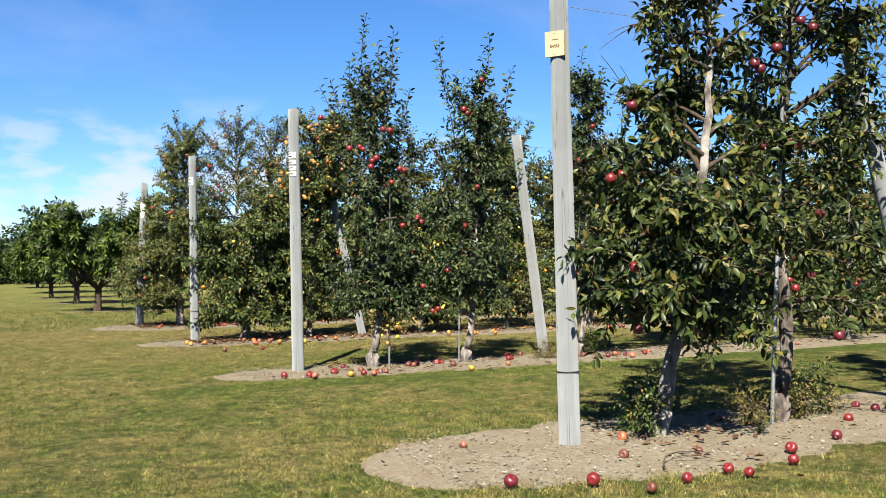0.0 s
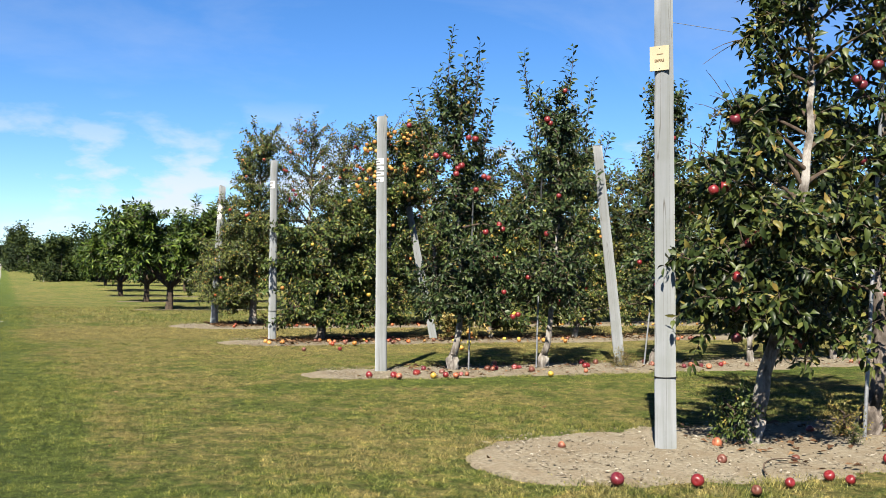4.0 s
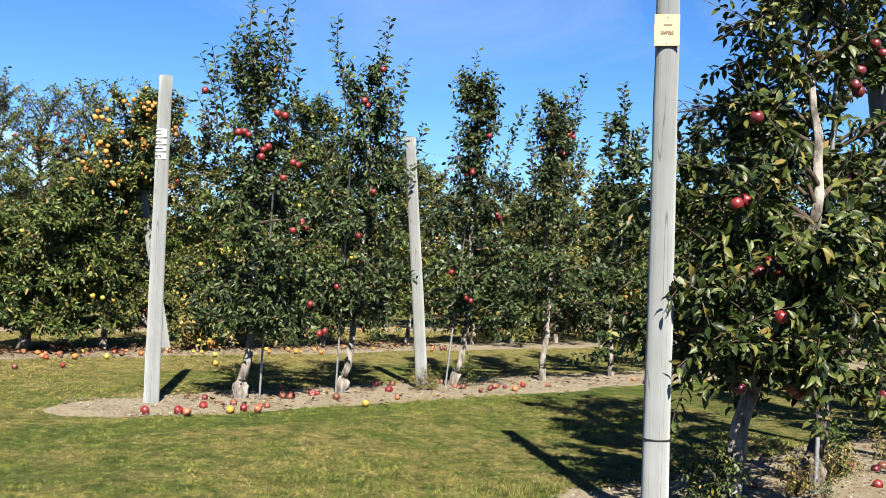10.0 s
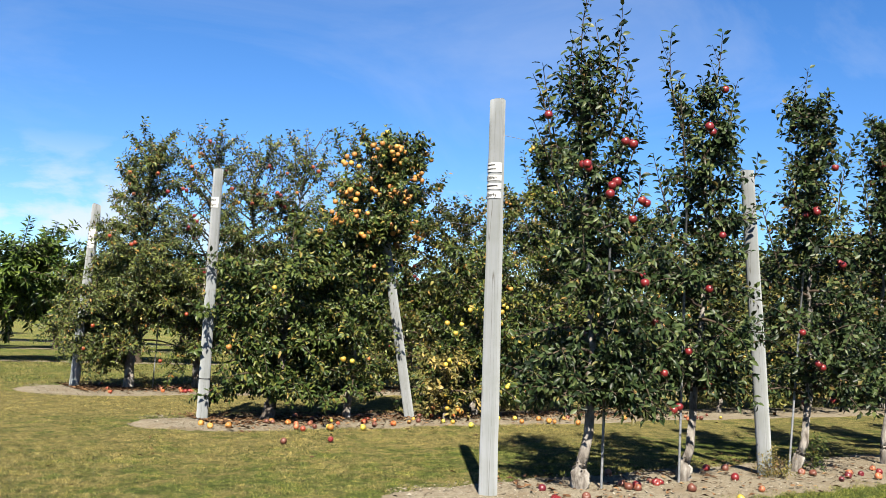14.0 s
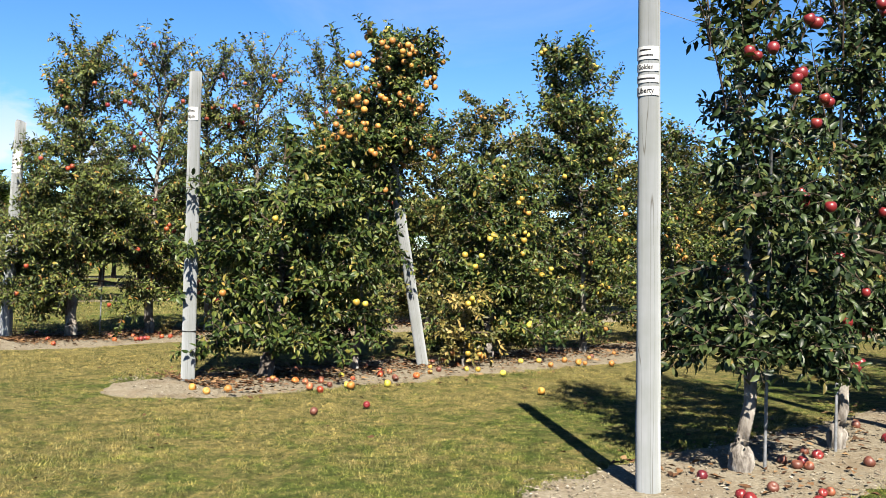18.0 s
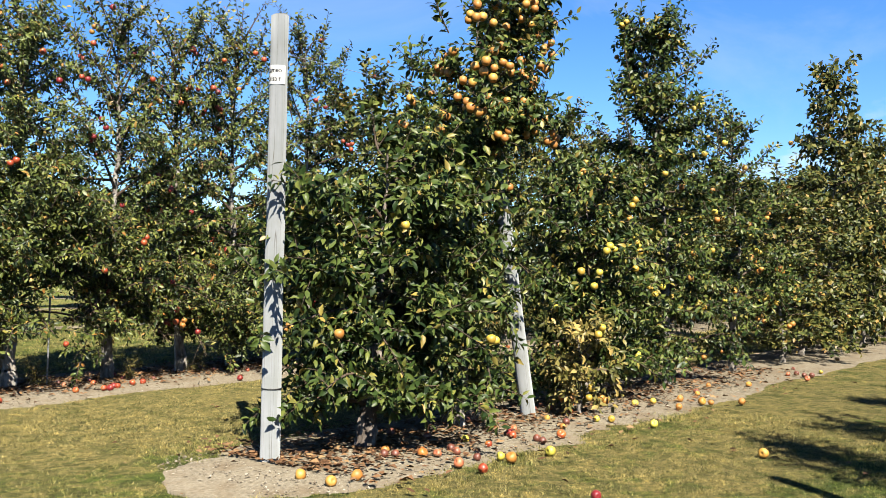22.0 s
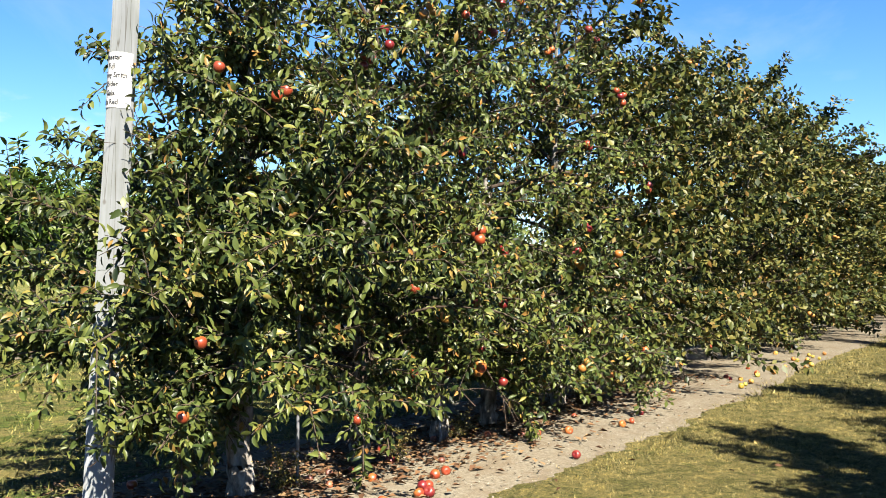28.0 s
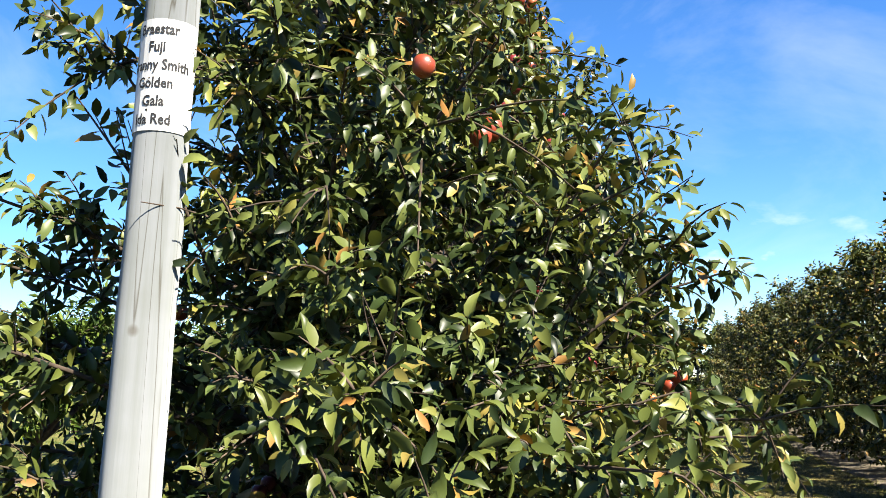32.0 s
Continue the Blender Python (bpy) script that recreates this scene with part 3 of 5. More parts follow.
        for j in range(m_sub):
            q = 0.26 + 0.74 * ((j + rng.random()) / m_sub) ** 0.8
            b = np.array([np.interp(q, np.linspace(0, 1, 7), path[:, k]) for k in range(3)])
            out = unit(way * 0.6 + np.array((-way[1], way[0], 0)) * rng.standard_normal() * 0.85 + np.array((0, 0, 0.5 * rng.standard_normal() + 0.05 + 0.5 * hi)))
            ln = (0.16 + 0.36 * rng.random()) * (0.6 + 0.5 * min(r, 1.0)) * max(1.0, leaf / 0.12)
            tw = bent(b, b + out * ln + np.array((0, 0, (-0.3 + 0.4 * hi) * ln)), (0, 0, 0.06 * ln), 4)
            if any(in_box(b, tw[-1]) for b in void):
                continue
            if tw[-1][2] < clear * 0.78:
                tw[:, 2] += clear * 0.78 - tw[-1][2]
            if split and height > 1:
                limb.add(tw, (0.006, 0.005, 0.004, 0.002), 3)
            leaves.along(tw, step * (0.7 + 0.3 * far_apart), leaf)
            spots.append(tw[1 + int(rng.random() * 2.99)])
        boughs.append(limb)
    for x, y, z, ln in shoots:
        limb = Tubes()
        foot = np.array((np.interp(z, tp[:, 2], tp[:, 0]) * 0.4 + x * 0.6, np.interp(z, tp[:, 2], tp[:, 1]) * 0.4 + y * 0.6, z))
        path = bent(foot, (x + 0.17 * airy * rng.standard_normal(), y + 0.17 * airy * rng.standard_normal(), z + ln * (1 - 0.3 * airy * rng.random())), (0.03 * rng.standard_normal(), 0.03 * rng.standard_normal(), 0), 7)
        limb.add(path, np.linspace(0.009, 0.003, 7), 5)
        leaves.along(path, 0.031 * (1 + 0.4 * airy), leaf * 1.12, spread=0.9, droop=0.0, ahead=0.45, stray=0.12)
        for j in range(5):
            b = path[j]
            az = rng.random() * 6.28
            tw = bent(b, b + np.array((0.13 * math.cos(az), 0.13 * math.sin(az), 0.2 + 0.16 * rng.random())) * (1.2 - 0.14 * j), (0, 0, 0), 3)
            limb.add(tw, (0.004, 0.003, 0.002), 3)
            leaves.along(tw, 0.032 * (1 + 0.4 * airy), leaf * 1.05, droop=0.0, stray=0.15)
        boughs.append(limb)
    for z, tip in boughs_to:
        limb = Tubes()
        foot = np.array([np.interp(z, tp[:, 2], tp[:, k]) for k in range(3)])
        tip = np.array(tip, float)
        path = bent(foot, tip, (0, 0, 0.1), 9)
        limb.add(path, np.linspace(0.016, 0.004, 9), 5)
        leaves.along(path, 0.016, leaf, start=0.3)
        for j in range(14):
            b = path[3 + int(rng.random() * 5.99)]
            tw = bent(b, b + unit(tip - foot) * 0.12 + rng.standard_normal(3) * 0.13, (0, 0, 0.02), 4)
            limb.add(tw, (0.005, 0.004, 0.003, 0.002), 3)
            leaves.along(tw, 0.02, leaf)
        boughs.append(limb)
    for box in void:
        leaves.clear(box)
    if not split:
        one = Tubes()
        for b in boughs:
            one.f += [f + one.n for f in b.f]
            one.v += b.v
            one.n += b.n
        boughs = [one]
    return {"trunk": trunk.mesh("trunk", trunk_mat), "limbs": [b.mesh("limb", TWIG) for b in boughs], "crown": leaves.mesh("crown", blank, skin), "spots": spots}


def plant(form, loc, label, category="apple tree", group="", name="apple_tree", fruit=None, n_fruit=0, seed=1, low=0.0, high=9.0, turn=0.0, hung=(), hung_skin=None):
    """A tree from its meshes. hung: places of single fruits, from the foot; n_fruit more hang at random twigs."""
    ob = thing(name, label, category, group, loc)
    ob.rotation_euler = (0, 0, turn)
    part("trunk", form["trunk"], ob)
    for me in form["limbs"]:
        part("limb", me, ob)
    part("crown", form["crown"], ob)
    rng = random.Random(seed)
    for p in hung:
        apple_on(ob, rng.choice(hung_skin or fruit), p, rng.uniform(0.9, 1.14), (rng.uniform(-0.4, 0.4), rng.uniform(-0.4, 0.4)))
    spots = [p for p in form["spots"] if low < p[2] < high]
    rng.shuffle(spots)
    for p in spots[:n_fruit]:
        skin = rng.choice(fruit)
        at = rng.uniform(0, 6.28)
        for j in range(rng.choice((1, 1, 2, 2, 3))):
            off = 0.055 if j else 0.0
            apple_on(ob, skin, (p[0] + off * math.cos(at + 2.1 * j), p[1] + off * math.sin(at + 2.1 * j), p[2] - 0.045 - 0.035 * j), rng.uniform(0.85, 1.1), (rng.uniform(-0.5, 0.5), rng.uniform(-0.5, 0.5)))
    return ob


# ---- ground, strips, road ----
GX = [-3000, -900, -300, -120, -60, -30] + [v * 1.0 for v in range(-15, 41)] + [60, 120, 300, 900, 3000]
GY = [-3000, -900, -300, -100, -40, -20] + [v * 1.0 for v in range(-10, 41)] + [60, 80, 120, 200, 300, 400, 900, 3000]
RISE = 0.017


def land(y):
    """The land climbs gently far beyond the orchard."""
    return RISE * max(0.0, min(y, 400.0) - 60.0)


gv = [(x, y, land(y) - 0.02 + (0.012 * noise.noise((x * 0.3, y * 0.3, 0)) if -15 < x < 40 and -10 < y < 40 else 0)) for y in GY for x in GX]
gf = [(j * len(GX) + i, j * len(GX) + i + 1, (j + 1) * len(GX) + i + 1, (j + 1) * len(GX) + i) for j in range(len(GY) - 1) for i in range(len(GX) - 1)]
tagged(new("ground", make_mesh("ground", gv, gf, GRASS_GROUND, True)), "patchy mown orchard grass, part green, part straw dry", "grass", kind="structure")

STRIPS = [("A", -1.65, -1.25, 1.1, 40.0), ("B", -1.35, 5.1, 6.95, 40.0), ("C", -1.45, 11.1, 13.5, 40.0), ("D", -1.7, 16.85, 20.2, 36.0)]


def strip_edges(seed, x0, y0, y1, x):
    """The two edges of a bare strip at x, rounded at its end and ragged."""
    mid, half = (y0 + y1) / 2, (y1 - y0) / 2
    u = min(1.0, max(0.0, (x - x0) / 1.6))
    h = half * math.sqrt(max(0.0, 1 - (1 - u) ** 2))
    w0 = 0.22 * noise.noise((x * 0.8, seed * 7.1, 0)) + 0.12 * noise.noise((x * 3.1, seed * 3.3, 5)) + 0.1 * noise.noise((x * 8.3, seed * 5.3, 2))
    w1 = 0.22 * noise.noise((x * 0.8, seed * 9.7, 3)) + 0.12 * noise.noise((x * 3.1, seed * 2.3, 9)) + 0.1 * noise.noise((x * 8.3, seed * 1.3, 6))
    return mid - h - w0 * min(1, h * 3), mid + h + w1 * min(1, h * 3)


for i, (key, x0, y0, y1, x1) in enumerate(STRIPS):
    xs = list(np.arange(x0, 8, 0.06)) + list(np.arange(8, x1, 0.5))
    cols = 9
    vs, fs = [], []
    for x in xs:
        a, b = strip_edges(i, x0, y0, y1, x)
        for j in range(cols):
            u = j / (cols - 1)
            y = a + (b - a) * u
            vs.append((x, y, -0.034 + 0.044 * math.sin(math.pi * u) ** 0.55 + 0.012 * noise.noise((x * 2.2, y * 2.2, 1.7)) * math.sin(math.pi * u)))
    for k in range(len(xs) - 1):
        for j in range(cols - 1):
            p = k * cols + j
            fs.append((p, p + cols, p + cols + 1, p + 1))
    tagged(new("soil_strip", make_mesh("soil_strip", vs, fs, SOIL, True)), "pale bare soil strip with wood chips under the tree row", "soil", "soil strips", "structure")

def road_side(y):
    """The road's edge next to the orchard; it runs dead straight and a little askew of the rows."""
    return -4.72 - 0.05 * y


road, rf = [], []
ry = [-60, -40, -25] + [-14 + 0.16 * v for v in range(300)] + list(range(35, 81, 3)) + [100, 130, 170, 220, 270, 330]
rx = (-4.35, -4.25, -3.7, -3.2, -2.1, -1.0, -0.65, -0.12, 0.0)
for y in ry:
    for j, x in enumerate(rx):
        near = 1.0 if y < 36 else 0.5
        e = near * (0.3 * noise.noise((y * 0.55, x * 3, 2)) + 0.22 * noise.noise((y * 2.3, x * 3, 7))) if j in (0, 1, 7, 8) else 0
        road.append((road_side(y) + x + e, y, land(y) - 0.012 + (0.02 if 1 < j < 7 else 0.012 if 0 < j < 8 else -0.02) + 0.008 * noise.noise((x * 1.7, y * 0.7, 3))))
for k in range(len(ry) - 1):
    for j in range(8):
        p = k * 9 + j
        rf.append((p, p + 1, p + 10, p + 9))
tagged(new("road", make_mesh("road", road, rf, GRAVEL, True)), "pale grey gravel farm road beside the grass", "gravel road", kind="structure")


# ---- posts ----
def wood_post(foot, top, r0=0.082, r1=0.07, label="weathered grey wooden trellis post", seed=1):
    foot, top = Vector(foot), Vector(top)
    ob = thing("trellis_post", label, "post", "trellis posts", foot)
    up = (top - foot)
    h = up.length
    ob.rotation_mode = "QUATERNION"
    ob.rotation_quaternion = Vector((0, 0, 1)).rotation_difference(up)
    rng = np.random.default_rng(seed)
    t = Tubes()
    zs = np.concatenate([[-0.15], np.linspace(0, h - 0.012, 16), [h]])
    rad = np.interp(zs, (0, h), (r0, r1))
    rad[-1] -= 0.012
    t.add(np.stack([0.0012 * rng.standard_normal(len(zs)), 0.0012 * rng.standard_normal(len(zs)), zs], -1), rad, 28, 0.0025, rng)
    part("shaft", t.mesh("shaft", POST_WOOD), ob)
    return ob


def wrap(me, radius, facing):
    """Bends a flat mesh (x across, y up, z out) round an upright axis."""
    for v in me.vertices:
        a = v.co.x / radius
        r = radius + v.co.z
        v.co = (r * math.cos(facing + a), r * math.sin(facing + a), v.co.y)
    me.update()
    return me


def text_mesh(body, size, offset=0.0, font_bold=0.0011):
    cu = bpy.data.curves.new("text", "FONT")
    cu.body, cu.size, cu.align_x, cu.align_y, cu.offset = body, size, "CENTER", "CENTER", font_bold
    cu.resolution_u = 2
    tmp = bpy.data.objects.new("text", cu)
    scene.collection.objects.link(tmp)
    me = bpy.data.meshes.new_from_object(tmp.evaluated_get(bpy.context.evaluated_depsgraph_get()))
    bpy.data.objects.remove(tmp)
    for v in me.vertices:
        v.co.x *= 0.8
        v.co.z = offset
    me.materials.clear()
    me.materials.append(INK)
    return me


def paper(post, z, width, height, lines, radius, facing, size=0.045, label="white printed paper label", bars=()):
    nx = 12
    vs, fs = [], []
    for s in (0, 0.0015):
        for j in (0, 1):
            for i in range(nx + 1):
                vs.append(((i / nx - 0.5) * width, (j - 0.5) * height, s))
    n = nx + 1
    for i in range(nx):
        fs.append((2 * n + i, 2 * n + i + 1, 3 * n + i + 1, 3 * n + i))
        fs.append((i, n + i, n + i + 1, i + 1))
        fs.append((i, i + 1, 2 * n + i + 1, 2 * n + i))
        fs.append((n + i, 3 * n + i, 3 * n + i + 1, n + i + 1))
    sheet = part("label", wrap(make_mesh("label", vs, fs, PAPER), radius + 0.003, facing), post, label, (0, 0, z))
    for k, line in enumerate(lines):
        y = height / 2 - (k + 0.6) * height / (len(lines) + 0.2)
        me = text_mesh(line, size, 0.003)
        for v in me.vertices:
            v.co.y += y
        part("text", wrap(me, radius + 0.003, facing), sheet, "black serif print")
    for bw, by, bh in bars:
        me = make_mesh("print_bar", [(-bw / 2 + bw * i / 6, by + bh * j, 0.003) for j in (0, 1) for i in range(7)], [(i, i + 1, i + 8, i + 7) for i in range(6)], INK)
        part("print_bar", wrap(me, radius + 0.003, facing), sheet)


WEST = radians(196)
post_a = wood_post((0, 0, 0), (-0.025, 0.025, 3.5), seed=1, label="tall weathered grey wooden end post with a small sign")
post_b = wood_post((-0.21, 6.12, 0), (-0.235, 6.17, 3.52), seed=2, label="weathered grey wooden end post with paper labels")
post_c = wood_post((-0.31, 12.58, 0), (-0.375, 12.43, 3.62), seed=3, label="weathered grey wooden end post with one paper label")
post_d = wood_post((-0.45, 19.15, 0), (-0.33, 18.98, 3.68), 0.1, 0.088, seed=4, label="pale weathered wooden end post with a variety list")
wood_post((4.1, 0, 0), (2.95, 0, 3.6), seed=5, label="leaning weathered wooden brace post in the tree row")
wood_post((3.57, 6.0, 0), (3.1, 5.95, 3.32), seed=6, label="leaning weathered wooden brace post in the tree row")
wood_post((3.1, 12.35, 0), (2.35, 12.35, 3.4), seed=7, label="leaning weathered wooden brace post in the tree row")
paper(post_b, 2.885, 0.2, 0.085, ["", ""], 0.074, WEST, bars=((0.08, 0.014, 0.01), (0.1, -0.022, 0.01)))
paper(post_b, 2.79, 0.2, 0.05, ["Golden"], 0.074, WEST)
paper(post_b, 2.715, 0.2, 0.05, [], 0.074, WEST, bars=((0.13, -0.006, 0.012),))
paper(post_b, 2.635, 0.2, 0.06, ["Liberty"], 0.0745, WEST, 0.05)
paper(post_c, 3.13, 0.2, 0.15, ["Cameo", "Crispin"], 0.073, WEST, 0.058)
paper(post_d, 2.99, 0.3, 0.38, ["Braestar", "Fuji", "Granny Smith", "Golden", "Gala", "Ida Red"], 0.09, radians(186), 0.05)
band = Tubes()
ba = np.linspace(0, 2 * math.pi, 25)
band.add(np.stack([0.083 * np.cos(ba), 0.083 * np.sin(ba), 0.0 * ba], -1), np.full(25, 0.005), 6)
band_mesh = band.mesh("wire_band", BLACK)
part("wire_band", band_mesh, post_a, "dark wire loop", (0, 0, 0.55))
part("wire_band", band_mesh, post_c, "dark wire loop", (0, 0, 0.6))
sign_v = [(x, y, z) for z in (-0.095, 0.095) for x, y in ((-0.075, 0), (0.075, 0), (0.075, 0.014), (-0.075, 0.014))]
sign_f = [(0, 3, 2, 1), (4, 5, 6, 7), (0, 1, 5, 4), (1, 2, 6, 5), (2, 3, 7, 6), (3, 0, 4, 7)]
sign = part("sign_board", make_mesh("sign_board", sign_v, sign_f, BOARD), post_a, "cream wooden sign board", (-0.075, -0.045, 3.0))
sign.rotation_euler = (0, 0, radians(-52))
me = text_mesh("EMPIRE", 0.03, 0.0)
me.materials.clear()
me.materials.append(FADED)
for v in me.vertices:
    v.co = (v.co.x, -0.002, v.co.y - 0.02)
part("text", me, sign, "dark brown hand lettering")
part("print_bar", make_mesh("print_bar", [(x, -0.002, z) for z in (0.028, 0.034) for x in (-0.02, 0.03)], [(0, 1, 3, 2)], FADED), sign)
nail_v, nail_f = lathe([(0.004, 0.0), (0.004, 0.002), (0.002, 0.003)], 8)
nail = make_mesh("nail", nail_v, nail_f, STEEL, True)
for z in (0.078, -0.078):
    part("nail", nail, sign, loc=(0.0, 0.0, z)).rotation_euler = (radians(90), 0, 0)


# ---- apple trees near the path ----
ROW_A, ROW_B, ROW_C, ROW_D = 0.0, 6.05, 12.4, 18.75
SPIRE = ((0.6, 0.5), (1.0, 0.76), (1.7, 0.76), (2.3, 0.5), (2.8, 0.3), (3.4, 0.2), (4.2, 0.13), (5.2, 0.08))
BUSHY = ((0.2, 0.8), (1.0, 0.95), (1.8, 0.86), (2.6, 0.62), (3.4, 0.42), (4.6, 0.2))
WIDE = ((0.4, 0.9), (1.0, 1.25), (1.8, 1.4), (2.8, 1.3), (3.8, 0.95), (4.8, 0.5), (5.6, 0.22))
TAPER = ((0.4, 0.9), (1.0, 1.25), (1.8, 1.4), (2.8, 1.25), (3.8, 0.9), (4.8, 0.48), (5.6, 0.2))
FULL = ((0.3, 1.2), (1.0, 1.5), (1.8, 1.5), (2.8, 1.4), (3.8, 1.1), (4.8, 0.6), (5.6, 0.25))

form = grow(11, 5.1, ((0.6, 0.5), (1.0, 0.9), (1.5, 1.05), (2.2, 0.8), (3.0, 0.7), (3.8, 0.75), (5.0, 0.4)), 50, 0.8,
            ((0, 0, 0), (0.14, 0, 0.17), (0.02, -0.3, 0.3), (-0.1, -0.5, 0.41), (0.12, -0.36, 0.52), (0.3, -0.2, 0.63), (0.5, 0, 1)), ((-0.1, 0, 3.3, 0.6), (0.4, 0.1, 4.2, 0.9), (1.2, 0, 4.2, 0.9)), leaf=0.088, skin=LEAF_MIXED, trunk_r=0.065, airy=0.6,
            bare=(1.8, 2.8), boughs_to=((2.0, (-0.5, -0.36, 2.58)), (1.7, (-0.66, -0.36, 2.06)), (3.3, (-0.3, -0.3, 3.15)), (3.2, (-0.22, -0.2, 3.6)), (1.1, (-0.84, -0.1, 1.5)), (0.9, (-0.68, -0.5, 1.15)), (1.5, (-0.4, -0.7, 1.6)), (1.2, (0.3, -0.75, 1.4)), (1.6, (-0.7, 0.2, 2.0)), (1.4, (0.6, -0.6, 1.9)), (2.2, (0.2, 0.3, 2.6)), (2.0, (0.45, 0.2, 2.3)), (1.9, (-0.3, 0.4, 2.3)), (2.5, (0.6, 0.4, 2.9)), (2.4, (0.0, 0.5, 2.7)),
                                     (1.0, (-0.45, -0.8, 1.2)), (1.1, (-0.35, -0.85, 1.55)), (0.85, (-0.25, -0.7, 0.95)), (1.4, (-0.4, -0.95, 1.8)), (1.2, (0.0, -0.9, 1.35)), (1.5, (0.1, -0.95, 1.7))),
            void=((-1.6, 0.22, 0.25, 1.3, 2.3, 6), (-1.6, -0.1, -0.1, 0.25, 2.35, 6), (-1.6, -0.6, -1.2, -0.1, 2.2, 6), (-1.6, -0.36, -1.2, -0.1, 2.68, 6), (-1.6, -0.7, -0.1, 1.2, 1.95, 6), (-0.16, 0.22, -1.2, -0.42, 1.95, 2.75)))
plant(form, (0.82, 0, 0), "leaning apple tree with crimson apples beside the end post", group="apple trees in rows", fruit=[CRIMSON, RED], n_fruit=8, seed=3, low=0.8,
      hung=((-0.5, -0.4, 2.5), (-0.6, -0.4, 1.99), (-0.7, -0.4, 1.96), (-0.27, -0.4, 1.64), (-0.49, -0.4, 1.1),
            (0.16, -0.4, 0.82), (0.28, -0.4, 0.83), (0.07, -0.4, 0.86), (0.2, -0.42, 0.9), (-0.2, -0.42, 1.6), (-0.32, -0.35, 1.58)))
form = grow(12, 5.3, ((0.6, 0.5), (1.2, 0.9), (2.0, 0.95), (2.6, 0.75), (3.4, 0.6), (4.4, 0.4), (5.3, 0.15)), 44, 0.9, ((0, 0, 0), (0.12, 0, 0.3), (0.3, 0, 1)),
            ((0.2, 0, 4.4, 0.9), (-0.4, 0, 4.0, 0.8)), leaf=0.088, skin=LEAF_MIXED, trunk_mat=DARK_BARK, trunk_r=0.065, burl=0.35, airy=0.8,
            boughs_to=((2.9, (0.9, -0.3, 3.3)), (3.1, (1.1, -0.2, 3.5)), (2.6, (0.8, -0.4, 2.9)), (3.2, (0.5, -0.5, 3.6)), (2.4, (0.9, -0.3, 2.6)), (2.2, (0.6, -0.6, 2.4)), (3.0, (-0.5, -0.4, 3.3)), (3.4, (1.0, 0.1, 3.9))))
plant(form, (2.1, 0.0, 0), "tall apple tree with red apples tied to a steel stake", group="apple trees in rows", fruit=[CRIMSON, RED], n_fruit=10, seed=4, low=0.9,
      hung=((-0.16, -0.4, 1.38), (0.07, -0.4, 3.27), (-0.07, -0.4, 3.31), (-0.34, -0.4, 3.06), (0.29, -0.4, 0.74), (-0.51, -0.4, 2.27), (-0.59, -0.4, 1.27), (0.11, -0.4, 1.74)))
form = grow(13, 4.6, SPIRE, 40, 0.8, shoots=((0.2, 0, 4.0, 0.9),), leaf=0.088)
plant(form, (4.9, 0.05, 0), "apple tree with red apples past the brace post", group="apple trees in rows", fruit=[CRIMSON, RED], n_fruit=14, seed=5,
      hung=((-1.06, -0.4, 2.94), (-0.9, -0.4, 1.55), (-1.0, -0.4, 1.6), (-1.1, -0.4, 3.3)))

form = grow(21, 4.5, ((0.5, 0.5), (0.9, 0.68), (1.7, 0.74), (2.2, 0.64), (2.7, 0.42), (3.2, 0.3), (3.8, 0.2), (4.6, 0.1)), 70, 0.92, bias=1.7, airy=0.6, lean=((0, 0, 0), (0.16, 0, 0.15), (0.1, 0, 1)), shoots=
            ((-0.82, 0, 3.0, 0.96), (-0.56, 0.1, 3.05, 1.0), (-0.6, -0.1, 2.6, 0.9), (-0.08, 0, 3.65, 1.27), (0.09, 0.1, 3.6, 1.0), (0.43, 0, 3.6, 1.2), (0.67, 0.1, 3.05, 0.97),
             (-0.28, -0.1, 3.35, 0.95), (0.25, -0.15, 3.3, 0.8), (-0.15, -0.2, 3.0, 0.85), (0.45, -0.15, 2.8, 0.8), (0.74, 0, 2.5, 0.7)), leaf=0.082, burl=0.6, trunk_r=0.055, flat=0.78, void=((-1.6, -0.56, -1.5, 1.5, 0, 2.75), (-1.6, -0.45, -1.5, 1.5, 1.9, 2.9), (-1.6, 0.15, 0.2, 1.5, 1.5, 3.5)))
plant(form, (0.83, ROW_B, 0), "apple tree with upright shoots and bright red apples", group="apple trees in rows", fruit=[RED], n_fruit=4, seed=6,
      hung=((0, -0.45, 3.22), (0.1, -0.45, 3.21), (-0.16, -0.45, 2.79), (-0.1, -0.45, 2.83), (-0.18, -0.45, 2.71), (0.24, -0.45, 2.7), (0.3, -0.45, 2.68), (-0.82, -0.3, 3.35),
            (-0.48, -0.45, 2.94), (0.25, -0.5, 1.93), (0.4, -0.5, 1.58), (0.54, -0.5, 1.11), (0.68, -0.5, 0.77), (0.76, -0.5, 0.8), (0.12, -0.45, 2.51)))
